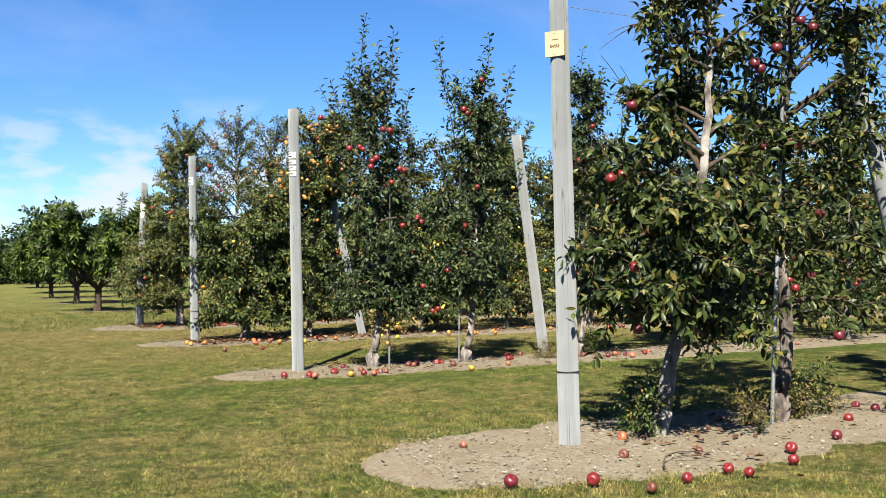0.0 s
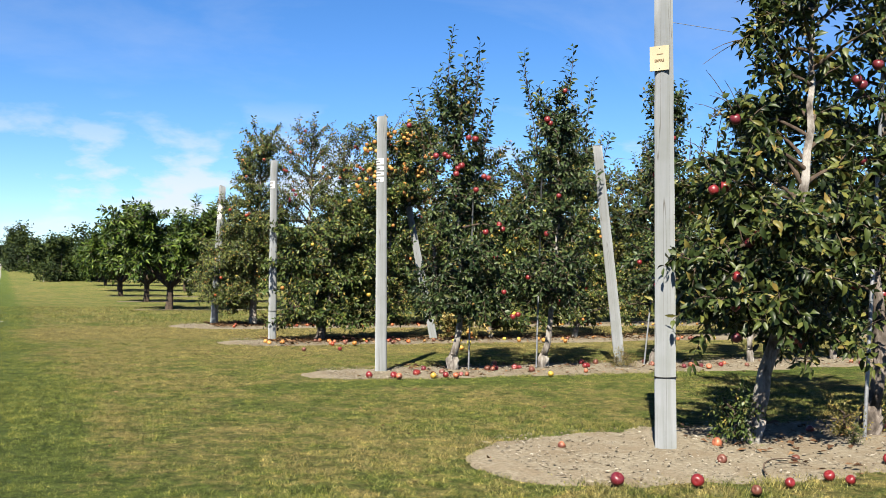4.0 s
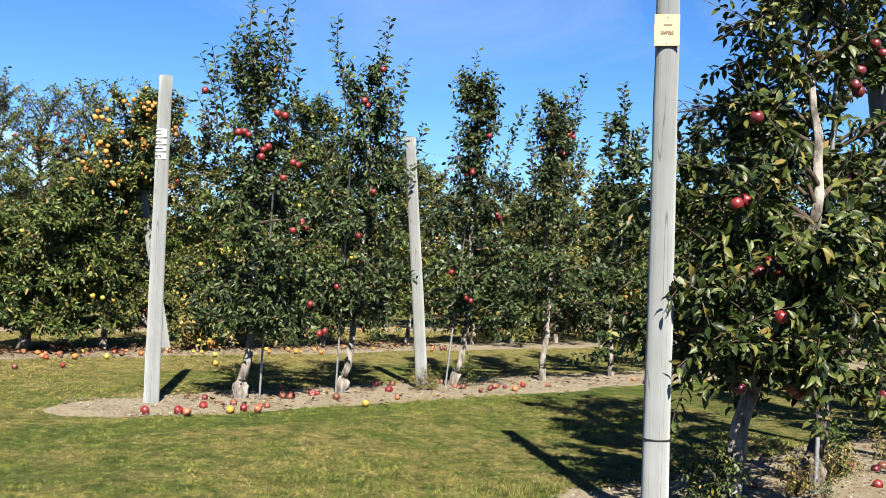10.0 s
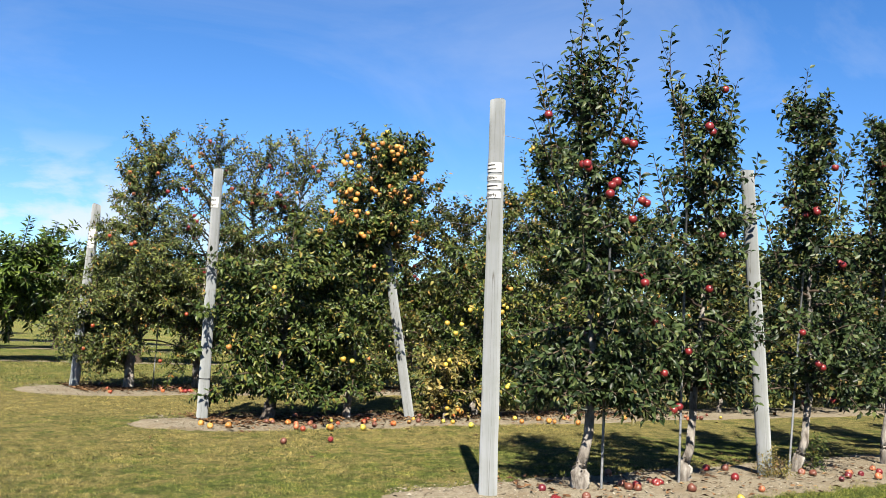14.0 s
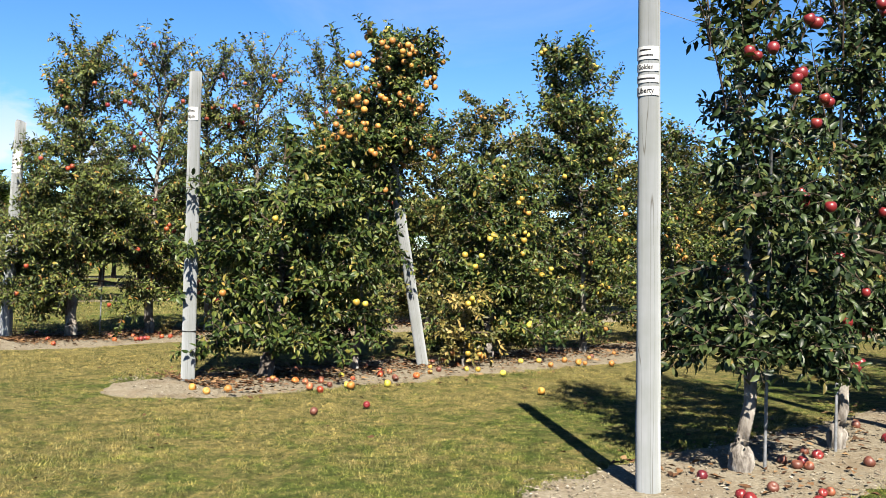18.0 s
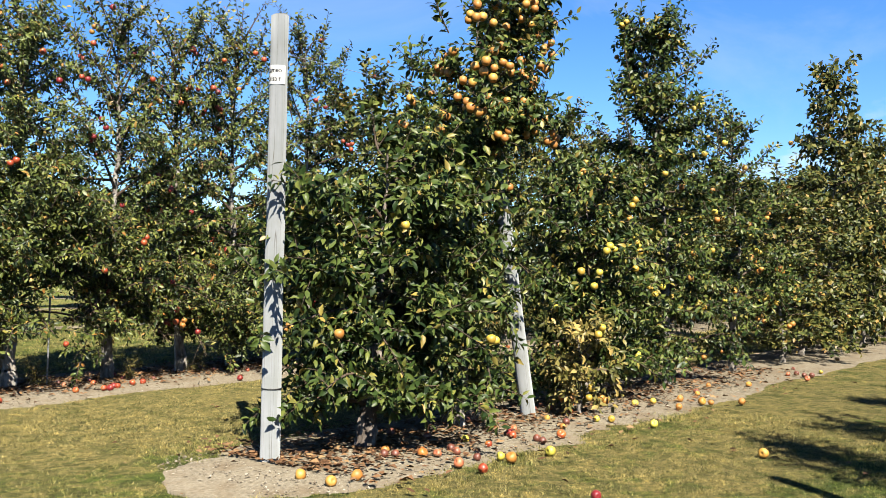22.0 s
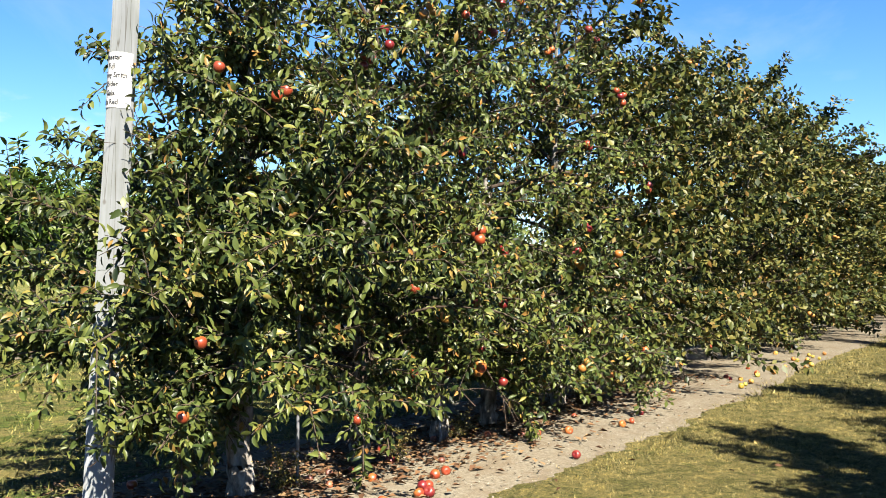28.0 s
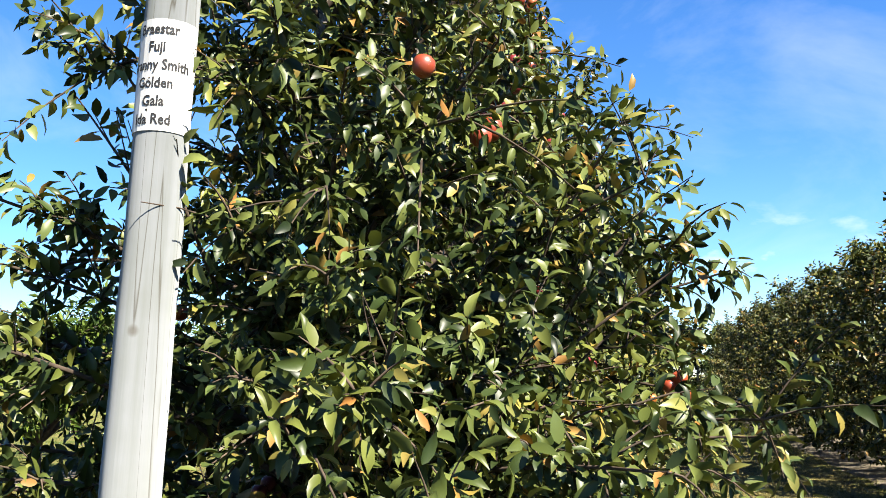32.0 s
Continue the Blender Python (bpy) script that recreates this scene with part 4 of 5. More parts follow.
form = grow(22, 4.4, ((0.6, 0.5), (1.0, 0.68), (1.8, 0.72), (2.3, 0.52), (2.8, 0.32), (3.2, 0.24), (3.8, 0.16), (4.6, 0.1)), 64, 1.05, bias=1.5, airy=0.4, void=((0.72, 1.7, -1.5, -0.03, 0, 2.3), (0.45, 1.7, -1.5, -0.3, 1.0, 2.7)), lean=((0, 0, 0), (0.1, 0, 0.2), (0.1, 0, 1)), shoots=
            ((-0.32, 0, 3.6, 1.08), (0.36, 0, 3.75, 1.1), (1.03, 0, 3.2, 1.19), (0.8, 0.1, 2.8, 0.8), (0.0, 0.1, 3.5, 0.8), (-0.4, -0.1, 3.1, 1.0), (1.2, 0, 2.7, 0.9), (-0.55, 0, 2.5, 0.8)), leaf=0.082, burl=0.5, trunk_r=0.05)
plant(form, (2.27, ROW_B, 0), "slender apple tree with red apples and upright shoots", group="apple trees in rows", fruit=[RED], n_fruit=4, seed=7,
      hung=((-0.19, -0.4, 3.58), (-0.14, -0.4, 3.53), (-0.5, -0.45, 1.32), (-0.02, -0.45, 2.49), (-0.21, -0.45, 1.94)))
form = grow(23, 4.7, SPIRE, 52, 0.88, ((0, 0, 0), (0.2, 0, 0.3), (0.2, 0, 1)), ((0.2, 0, 3.6, 1.14), (0.6, 0, 3.4, 1.1), (1.25, 0, 3.1, 1.0), (-0.2, 0, 2.7, 0.85), (-0.74, 0, 2.3, 0.8), (0.4, 0.1, 3.3, 0.9)),
            leaf=0.08, blank=LEAF_PLAIN, trunk_r=0.05, burl=0.3, void=((-1.3, -0.42, -1.5, -0.03, 0, 2.3),),
            boughs_to=((1.3, (0.6, -0.4, 1.05)), (1.4, (0.3, -0.5, 1.15)), (1.2, (0.8, -0.2, 1.25)), (1.5, (0.55, -0.45, 1.5)), (1.6, (-0.25, -0.45, 1.4)), (1.5, (0.9, -0.1, 1.7)), (1.3, (0.1, -0.55, 1.0))))
plant(form, (4.18, ROW_B, 0), "slender apple tree with dark leaves and a few red apples", group="apple trees in rows", fruit=[RED], n_fruit=5, seed=8,
      hung=((0.05, -0.45, 3.46), (-0.55, -0.45, 1.57), (-0.17, -0.45, 1.2), (-0.25, -0.45, 1.24)))
form = grow(24, 4.6, SPIRE, 52, 0.88, shoots=((0.75, 0, 3.8, 1.1), (-0.05, 0, 3.4, 1.0), (0.35, 0, 3.5, 0.95), (-0.55, 0, 2.8, 0.9), (1.0, 0.1, 3.0, 0.9)), leaf=0.08, blank=LEAF_PLAIN, trunk_r=0.05)
plant(form, (6.1, ROW_B, 0), "slender apple tree with dark leaves and upright shoots", group="apple trees in rows", fruit=[RED], n_fruit=8, seed=9)

form = grow(31, 2.85, ((0.2, 0.8), (0.8, 1.15), (1.6, 1.15), (2.2, 0.9), (2.85, 0.45)), 74, 0.36, ((0, 0, 0), (0.16, 0.1, 0.3), (0.2, 0.1, 1)), leaf=0.095, trunk_r=0.085, trunk_mat=DARK_BARK, skin=LEAF_YELLOW, sub=11, void=((-1.6, -0.1, -1.5, 1.6, 2.45, 6), (-1.6, 0.25, -0.35, 0.5, 2.75, 6), (-1.5, 0.4, 0.05, 1.6, 2.3, 5), (-1.5, -0.75, -1.5, 1.6, 2.6, 5)))
plant(form, (0.6, ROW_C, 0), "bushy low-branched apple tree behind the end post", group="apple trees in rows", fruit=[GOLD, LIME], n_fruit=8, seed=10,
      hung=((-0.9, -0.6, 1.07), (0.79, -0.8, 0.95), (1.0, -0.7, 0.92), (-0.37, -0.8, 1.92)))
cluster_rng = random.Random(31)
GOLD_CLUSTERS, GOLD_BOUGHS = (), ()
for i in range(30):
    cx, cz = cluster_rng.uniform(-0.85, 0.85), cluster_rng.uniform(2.85, 4.25)
    cy = -0.72 + 0.3 * max(0.0, cx) + cluster_rng.uniform(-0.08, 0.16)
    GOLD_CLUSTERS += tuple((cx + 0.075 * math.cos(2.2 * j + i), cy + 0.04 * math.sin(2.2 * j + i), cz - 0.04 * j) for j in range(cluster_rng.choice((1, 2, 3, 4))))
    if i % 3 == 1:
        GOLD_BOUGHS += ((cz - 0.5, (cx, cy - 0.04, cz + 0.1)),)
form = grow(32, 4.35, ((0.4, 0.5), (1.0, 0.7), (2.0, 0.75), (2.8, 0.85), (3.4, 0.95), (4.1, 0.8), (4.6, 0.4)), 64, 0.4, ((0, 0, 0), (0.15, 0, 0.5), (0.2, 0, 1)),
            ((-0.5, 0, 3.9, 0.6), (0.5, 0, 3.9, 0.7), (1.35, 0, 4.0, 0.6), (1.0, 0, 3.9, 0.5)), leaf=0.085, skin=LEAF_YELLOW, boughs_to=GOLD_BOUGHS + ((2.9, (0.9, -0.2, 3.4)), (3.2, (0.8, 0.1, 3.7)), (3.0, (0.6, -0.5, 3.2)), (3.4, (0.4, -0.5, 3.9)), (2.8, (0.3, -0.7, 3.0)), (3.6, (0.7, 0.0, 4.1)),
                       (1.5, (0.9, 0.45, 2.0)), (2.0, (0.9, 0.5, 2.6)), (2.4, (0.8, 0.4, 3.0)), (1.2, (0.8, 0.5, 1.5))), void=((0.35, 1.2, -1.2, -0.1, 1.2, 2.8), (-2, -0.85, -1.5, 1.5, 3.0, 6), (-1.4, 0.0, 0.3, 1.6, 2.9, 6)))
plant(form, (1.95, ROW_C, 0), "tall apple tree heavy with golden apples", group="apple trees in rows", fruit=[GOLD, GOLD, GOLD, LIME], n_fruit=60, seed=11, low=2.7, hung_skin=[GOLD],
      hung=GOLD_CLUSTERS + ((-0.59, -0.6, 3.27), (-0.73, -0.6, 3.27), (0.24, -0.6, 3.22), (0.26, -0.6, 3.46), (-0.39, -0.5, 4.05), (0.08, -0.5, 3.94), (0.73, -0.5, 3.81), (1.0, -0.4, 4.28),
            (-0.9, -0.5, 2.82), (-1.1, -0.5, 2.36), (-0.55, -0.6, 3.43), (0, -0.6, 2.36), (0.28, -0.6, 3.09), (-0.75, -0.5, 3.54), (-0.15, -0.6, 3.69), (1.1, -0.4, 4.2),
            (-0.09, -0.5, 4.11), (0.35, -0.5, 3.84)))
form = grow(33, 2.75, ((0.2, 0.8), (0.8, 1.0), (1.6, 0.9), (2.3, 0.6), (2.75, 0.25)), 68, 0.2, leaf=0.09, skin=LEAF_YELLOW)
plant(form, (4.45, ROW_C, 0), "low apple tree with clusters of yellow-green apples", group="apple trees in rows", fruit=[LIME, LIME, GOLD], n_fruit=40, seed=12, low=0.5,
      hung=((-1.0, -0.6, 0.2), (-1.05, -0.6, 0.42), (-0.95, -0.6, 0.3), (-0.03, -0.7, 1.79), (-0.16, -0.7, 1.69), (-0.24, -0.7, 1.84), (-0.62, -0.6, 1.79), (-1.0, -0.5, 1.56),
            (-0.78, -0.6, 1.55), (-0.89, -0.6, 1.4), (0.23, -0.7, 1.37), (0.36, -0.7, 1.29), (0.56, -0.7, 1.38), (-0.4, -0.7, 1.8)), hung_skin=[LIME])
form = grow(35, 0.95, ((0.1, 0.3), (0.5, 0.38), (0.95, 0.25)), 14, 0.12, leaf=0.085, skin=LEAF_DRY, sub=6, trunk_r=0.02)
plant(form, (3.5, ROW_C - 0.45, 0), "fading yellow-leaved low branch with yellow apples near the ground", group="apple trees in rows", fruit=[LIME, GOLD], n_fruit=9, seed=15)
form = grow(34, 5.2, ((0.3, 1.0), (1.0, 1.15), (2.0, 1.0), (3.0, 0.8), (4.0, 0.6), (5.2, 0.2)), 96, 0.3, ((0, 0, 0), (-0.2, 0, 0.5), (-0.6, 0, 1)), ((-0.75, 0, 4.2, 0.97), (0.05, 0, 4.0, 0.95), (0.75, 0, 3.7, 1.05), (-1.25, 0, 3.7, 1.05), (-1.6, 0, 3.2, 0.9), (0.4, 0.1, 3.4, 1.0)), leaf=0.082, skin=LEAF_YELLOW, blank=LEAF_PLAIN)
plant(form, (6.6, ROW_C, 0), "tall broad apple tree with yellow apples", group="apple trees in rows", fruit=[LIME, LIME, GOLD], n_fruit=60, seed=13,
      hung=((-1.1, -0.5, 2.8), (-0.13, -0.6, 3.14), (0.12, -0.6, 2.67), (0.21, -0.6, 2.38), (0.29, -0.6, 2.28), (-0.22, -0.6, 2.29), (0.8, -0.5, 3.4), (0.55, -0.6, 1.17),
            (-0.56, -0.6, 1.48)))

form = grow(36, 4.1, ((0.8, 0.9), (1.4, 1.0), (2.2, 0.85), (3.0, 0.55), (4.1, 0.2)), 50, 0.8, ((0, 0, 0), (0.1, 0, 0.5), (-0.2, 0, 1)),
            ((-0.75, 0, 3.4, 0.95), (0.1, 0, 3.3, 0.9), (-0.3, 0, 3.5, 0.9)), leaf=0.082, skin=LEAF_YELLOW, blank=LEAF_PLAIN)
plant(form, (8.9, ROW_C, 0), "apple tree with a high clear trunk and yellow apples", group="apple trees in rows", fruit=[LIME, GOLD], n_fruit=30, seed=17)

D_LABEL = "broad olive-leaved apple tree with orange and red apples"
form = grow(41, 5.4, ((0.6, 0.9), (1.0, 1.35), (1.8, 1.35), (2.3, 1.1), (3.0, 0.85), (4.2, 0.55), (5.4, 0.3)), 118, 0.75, bias=1.2, lean=((0, 0, 0), (0.1, 0, 0.3), (0.2, 0, 1)), shoots=
            ((-0.5, 0.25, 3.4, 0.8), (-0.75, 0.7, 2.5, 0.7), (-0.6, 0.75, 2.8, 0.7), (0.2, 0, 4.2, 0.9), (-0.2, 0.1, 4.0, 0.9), (0.5, 0.1, 4.0, 1.2), (0.1, 0.2, 4.1, 1.2), (-0.35, 0.15, 3.9, 1.2), (0.3, -0.2, 4.2, 1.1), (-1.0, 0.3, 2.3, 0.6), (-1.1, -0.5, 1.7, 0.6),
             (0.0, -1.25, 2.0, 0.85), (0.2, -1.15, 2.2, 0.85), (-0.2, -1.1, 2.2, 0.75), (0.4, -1.35, 1.9, 0.7), (0.1, -1.0, 2.5, 0.8), (-0.4, -1.2, 1.9, 0.7), (0.3, -0.9, 2.6, 0.85), (-0.1, -1.4, 1.8, 0.6)), leaf=0.08, step=0.0185, skin=LEAF_OLIVE, sub=11, blank=LEAF_FINE,
            flat=1.05, trunk_r=0.1, airy=1.0, void=((0.16, 1.3, -0.7, 2.2, 0, 1.3), (-1.6, -0.9, -0.2, 0.4, 1.95, 4.5), (-2.6, -1.6, -0.75, 0.4, 1.95, 4.5), (-2.6, -1.2, -1.2, -0.75, 2.3, 4.5), (-2, 2.5, -3, -1.5, 2.6, 5)), boughs_to=((1.0, (-1.15, -0.5, 0.6)), (0.9, (-1.3, -0.2, 0.75)), (1.0, (-0.9, -0.4, 0.5)), (0.9, (-0.6, -0.3, 0.55)), (1.0, (-0.8, 0.3, 0.6)), (0.9, (-0.3, 0.3, 0.5)),
                                   (0.9, (-0.4, 0.6, 0.45)), (1.1, (-1.0, 0.6, 0.5)), (0.8, (0.0, 0.4, 0.4)), (0.9, (-0.5, 0.0, 0.4)), (1.9, (0.2, -1.4, 2.9)), (1.8, (-0.2, -1.3, 2.7)), (1.6, (0.3, -1.6, 2.4)), (1.3, (-1.0, 1.0, 1.7)), (1.0, (-0.8, 1.3, 1.3)), (1.1, (-1.3, 0.1, 1.55)), (1.2, (-1.25, 0.8, 1.0)), (0.9, (-1.0, 0.2, 0.8)), (1.0, (-1.1, 0.6, 1.2)), (1.2, (-1.2, 1.3, 1.4)), (1.4, (-0.6, 1.5, 1.8)), (1.0, (-1.4, 0.9, 1.1)), (1.6, (-0.9, 1.4, 2.2)), (1.1, (-0.3, 1.6, 1.3)),
                                   (1.8, (-0.5, 1.3, 2.5)), (1.3, (-1.0, 1.7, 1.7)), (1.4, (-1.2, -1.3, 1.75)), (1.3, (-1.45, -0.8, 1.55)), (1.5, (-0.6, -1.6, 1.85)), (1.4, (0.2, -1.7, 1.75)), (1.5, (-1.2, 1.0, 2.2)), (2.0, (-0.9, 1.1, 2.7)),
                                                (1.2, (-1.7, 0.9, 1.2)), (1.4, (-1.1, -1.25, 1.6)), (1.2, (-0.5, -1.4, 1.7)), (1.5, (0.2, -1.45, 1.8)), (1.8, (-0.4, -1.2, 2.4)), (2.0, (0.4, -1.2, 2.5)),
                                                (1.6, (-0.8, 0.0, 2.0)), (2.1, (-0.75, 0.05, 2.5)), (2.5, (-0.7, 0.05, 3.0)),
                                                (1.6, (-0.7, -0.8, 2.0)), (1.9, (-0.65, -0.6, 2.6)), (2.4, (-0.1, -0.9, 2.9)), (1.7, (0.0, -1.2, 2.1)), (2.2, (-0.4, -0.8, 3.2)), (1.3, (-0.8, -0.5, 1.6)), (1.8, (-1.0, -0.35, 2.3)), (2.0, (-0.85, -0.3, 2.6)), (1.5, (-1.05, -0.5, 1.9)), (2.3, (-0.8, -0.35, 3.0)), (1.6, (-0.5, -0.9, 2.2))))
plant(form, (0.5, ROW_D, 0), "broad olive-leaved apple tree wrapped round the end post", group="apple trees in rows", fruit=[ORANGE, GOLD], n_fruit=0, seed=14,
      hung=((-0.47, -0.6, 4.3), (-0.44, -0.6, 4.07), (-0.36, -0.6, 3.88), (-0.76, -0.6, 3.0), (-1.1, -0.65, 0.8), (-0.96, -0.65, 1.24), (0.33, -0.85, 0.6), (0.09, -0.6, 4.35),
            (-0.3, -0.75, 2.9), (-0.36, -0.72, 2.86)), hung_skin=[ORANGE])
D_HUNG = (((-0.63, -0.6, 4.59), (-1.1, -0.6, 4.01), (-0.79, -0.6, 4.11), (-0.73, -0.65, 4.08), (-0.55, -0.7, 3.57), (-0.49, -0.7, 3.46), (-0.45, -0.9, 0.87), (0.31, -0.8, 3.35)),
          ((-0.98, -0.65, 4.24), (0.06, -0.65, 4.28), (-0.51, -0.65, 3.98), (-0.75, -0.95, 1.0), (-0.76, -0.95, 0.83), (-0.39, -0.95, 0.67), (0.14, -0.65, 4.23)),
          ((-0.42, -0.65, 4.34), (0.02, -0.5, 5.0), (-0.66, -0.6, 4.75), (0.11, -0.6, 4.9), (0.8, -0.8, 3.03), (0.85, -0.8, 3.0)),
          ((-0.47, -0.65, 4.4), (-0.25, -0.65, 4.32), (0.2, -0.75, 3.72), (0.08, -0.75, 3.77), (0.27, -0.75, 3.65), (0.3, -0.75, 3.75), (1.1, -0.7, 2.97), (1.1, -0.75, 2.72), (1.2, -0.7, 2.66)))
D_SPRAYS = (((1.5, (-0.9, -0.75, 0.12)), (1.4, (-0.88, -0.78, 0.55)), (1.4, (-0.62, -0.78, 0.3)), (1.3, (-0.7, -0.7, 0.75)), (1.2, (0.45, -0.9, 0.5))),
            ((1.4, (0.28, -0.85, 0.2)), (1.3, (0.4, -0.8, 0.42)), (1.3, (-0.3, -0.9, 0.5)), (1.2, (0.1, -0.95, 0.62))),
            ((1.2, (0.3, -1.0, 0.35)), (1.1, (-0.2, -1.0, 0.5))), ((1.1, (-0.2, -1.1, 0.3)), (1.1, (0.5, -1.1, 0.4)), (1.0, (0.9, -0.9, 0.3))))
D_GAPS = (((-1.4, -0.35, -0.6, 2.2, 0, 1.25), (0.25, 0.8, -2.0, 2.2, 0, 0.8)), ((-0.7, -0.25, -2.0, 2.2, 0, 0.85),), (), ())
for i, (x, h, seed) in enumerate(((1.92, 5.6, 42), (3.15, 5.6, 43), (4.1, 5.9, 44), (5.75, 6.1, 45))):
    form = grow(seed, h, WIDE if i > 1 else TAPER, 94, 0.5 if i > 1 else 0.8, bias=1.6, boughs_to=D_SPRAYS[i], void=D_GAPS[i], shoots=((0.3, -0.1, h - 0.9, 1.0), (-0.4, -0.2, h - 1.2, 1.2), (0.0, 0.1, h - 0.7, 1.0), (0.6, 0.1, h - 1.2, 1.1), (-0.6, 0.2, h - 1.5, 1.2), (0.15, -0.3, h - 1.1, 1.3), (0.8, -0.2, h - 1.7, 1.2), (-0.8, -0.2, h - 2.0, 1.1), (-0.4, -0.6, h - 2.1, 1.1)), leaf=0.078, step=0.022, skin=LEAF_OLIVE, sub=10, flat=1.1, airy=1.25,
                blank=LEAF_NEAR if i < 2 else LEAF_PLAIN, trunk_r=0.085)
    plant(form, (x, ROW_D, 0), D_LABEL, group="apple trees in rows", fruit=[ORANGE, RED, ORANGE, GOLD], n_fruit=30, seed=20 + i, hung=D_HUNG[i], hung_skin=[ORANGE, RED])

# ---- the rows go on: three forms a leaf kind, turned and spread ----
FAR = {}
for key, skin, prof, hh, fl in (("red", LEAF_RED, SPIRE, 4.85, 1.0), ("yellow", LEAF_RUST, BUSHY, 4.75, 1.35), ("olive", LEAF_RUST, FULL, 5.4, 1.15)):
    FAR[key] = [grow(60 + j + len(key) * 10, hh + 0.3 * (j - 1), prof, 46 if key == "red" else 68, 0.3, shoots=((0.2, 0.1, hh - 0.9, 1.05), (-0.5, 0, hh - 1.4, 0.9), (0.6, -0.1, hh - 1.5, 0.95)), leaf=0.115, step=0.03,
                     blank=LEAF_PLAIN, skin=skin, sub=7, split=False, flat=fl, trunk_r=0.05) for j in range(3)]
rng = random.Random(5)


def far_row(key, y, xs, label, fruit, n):
    for i, x in enumerate(xs):
        tree = plant(FAR[key][i % 3], (x + rng.uniform(-0.15, 0.15), y + rng.uniform(-0.12, 0.12), 0), label, group="apple trees in rows", fruit=fruit, n_fruit=n, seed=int(x * 10),
              turn=rng.choice((0, math.pi)) + rng.uniform(-0.4, 0.4))
        if key == "yellow" and x > 13.5:
            size = 1.22 if x < 15 else rng.uniform(0.92, 1.16)
            tree.scale = (1.05, 1.15, size)
        elif key == "olive":
            size = rng.uniform(0.88, 1.08)
            tree.scale = (size, 1.3 * size if x > 16 else size, size * (0.97 if x < 14 else 0.93))
        elif key == "yellow":
            tree.scale = (0.95, 1, rng.uniform(0.7, 0.78))


far_row("red", ROW_A, [6.4, 7.9, 9.4, 10.9, 12.4, 14, 15.8, 17.6, 19.4, 21.2, 23], "apple tree with dark leaves further along the row", [RED, CRIMSON], 6)
far_row("red", ROW_B, [8.0, 9.9, 11.7, 13.4, 15.1, 16.8, 18.5, 20.2, 22, 24, 26, 28, 30, 32, 34, 36], "apple tree with dark leaves further along the row", [RED], 5)
far_row("yellow", ROW_C, [10.9, 12.6, 14.2, 15.9, 17.6, 19.3, 21, 22.7, 24.4, 26.1, 28, 30, 32, 34, 36, 38, 40, 42, 44.2, 46.4, 48.6, 51, 53.5, 56], "apple tree with yellowing leaves further along the row", [GOLD, LIME, GOLD], 14)
far_row("olive", ROW_D, [7.2, 8.7, 10.3, 11.9, 13.5, 15.1, 16.7, 18.3, 20, 21.7, 23.4, 25.1, 26.8, 28.5, 30.2, 32, 33.8, 35.6, 37.4, 39.2, 41, 43, 45, 47, 49.2, 51.5, 54, 56.5], "olive-leaved apple tree further along the row", [ORANGE, GOLD, LIME, GOLD], 9)


# ---- peach block beyond the last row ----
def peach_form(seed, step=0.015, leaf=0.18):
    rg = np.random.default_rng(seed)
    trunk, limbs, leaves = Tubes(), Tubes(), Leaves(rg)
    trunk.add([(0, 0, -0.05), (0.02, 0, 0.3), (0.03, 0.02, 0.75)], (0.13, 0.1, 0.1), 9, 0.06, rg)
    for i in range(7):
        az = i * 0.9 + rg.random() * 0.5
        out = np.array((math.cos(az), math.sin(az), 0))
        path = bent((0.02, 0.02, 0.65), out * (1.2 + 0.4 * rg.random()) + np.array((0, 0, 2.3 + 0.5 * rg.random())), out * 0.25, 7)
        limbs.add(path, np.linspace(0.06, 0.02, 7), 6, 0.04, rg)
        for j in range(40):
            q = 0.35 + 0.65 * rg.random()
            b = np.array([np.interp(q, np.linspace(0, 1, 7), path[:, k]) for k in range(3)])
            d = unit(out * 0.5 + rg.standard_normal(3) * 0.8 + np.array((0, 0, 0.7)))
            ln = 0.5 + 0.6 * rg.random()
            tw = bent(b, b + d * ln + np.array((0, 0, -0.08)), (0, 0, 0.1), 5)
            limbs.add(tw, np.linspace(0.012, 0.004, 5), 4)
            leaves.along(tw, step, leaf, spread=0.95, droop=0.3)
    return {"trunk": trunk.mesh("trunk", TWIG), "limbs": [limbs.mesh("limb", TWIG)], "crown": leaves.mesh("crown", LEAF_NARROW, LEAF_PEACH), "spots": []}


PEACH = [peach_form(71), peach_form(72), peach_form(73, 0.034, 0.27), peach_form(74, 0.034, 0.27)]
n = 0
for row, y in enumerate((30.4, 42, 54, 67, 80, 93)):
    for x in (0.0, 5.0, 10.0, 15.5, 21.0):
        if row > 2 and x > 6:
            continue
        plant(PEACH[n % 2 + (2 if row > 0 else 0)], (x - 0.3 + rng.uniform(-0.4, 0.4), y + rng.uniform(-0.5, 0.5), 0), "round vase-shaped peach tree with drooping green leaves", "peach tree", "peach trees",
              "peach_tree", turn=rng.uniform(0, 6)).scale = (1.25, 1.25, 1.25)
        n += 1
    xs = [-1.6 + 0.5 * i for i in range(60)]
    vs = []
    for x in xs:
        vs += [(x, y - 0.55 + 0.12 * noise.noise((x, y, 0)), -0.006), (x, y + 0.55 + 0.12 * noise.noise((x, y, 4)), -0.006)]
    tagged(new("soil_strip", make_mesh("soil_strip", vs, [(2 * i, 2 * i + 2, 2 * i + 3, 2 * i + 1) for i in range(59)], SOIL)), "pale bare soil strip under the peach row", "soil",
           "soil strips", "structure")


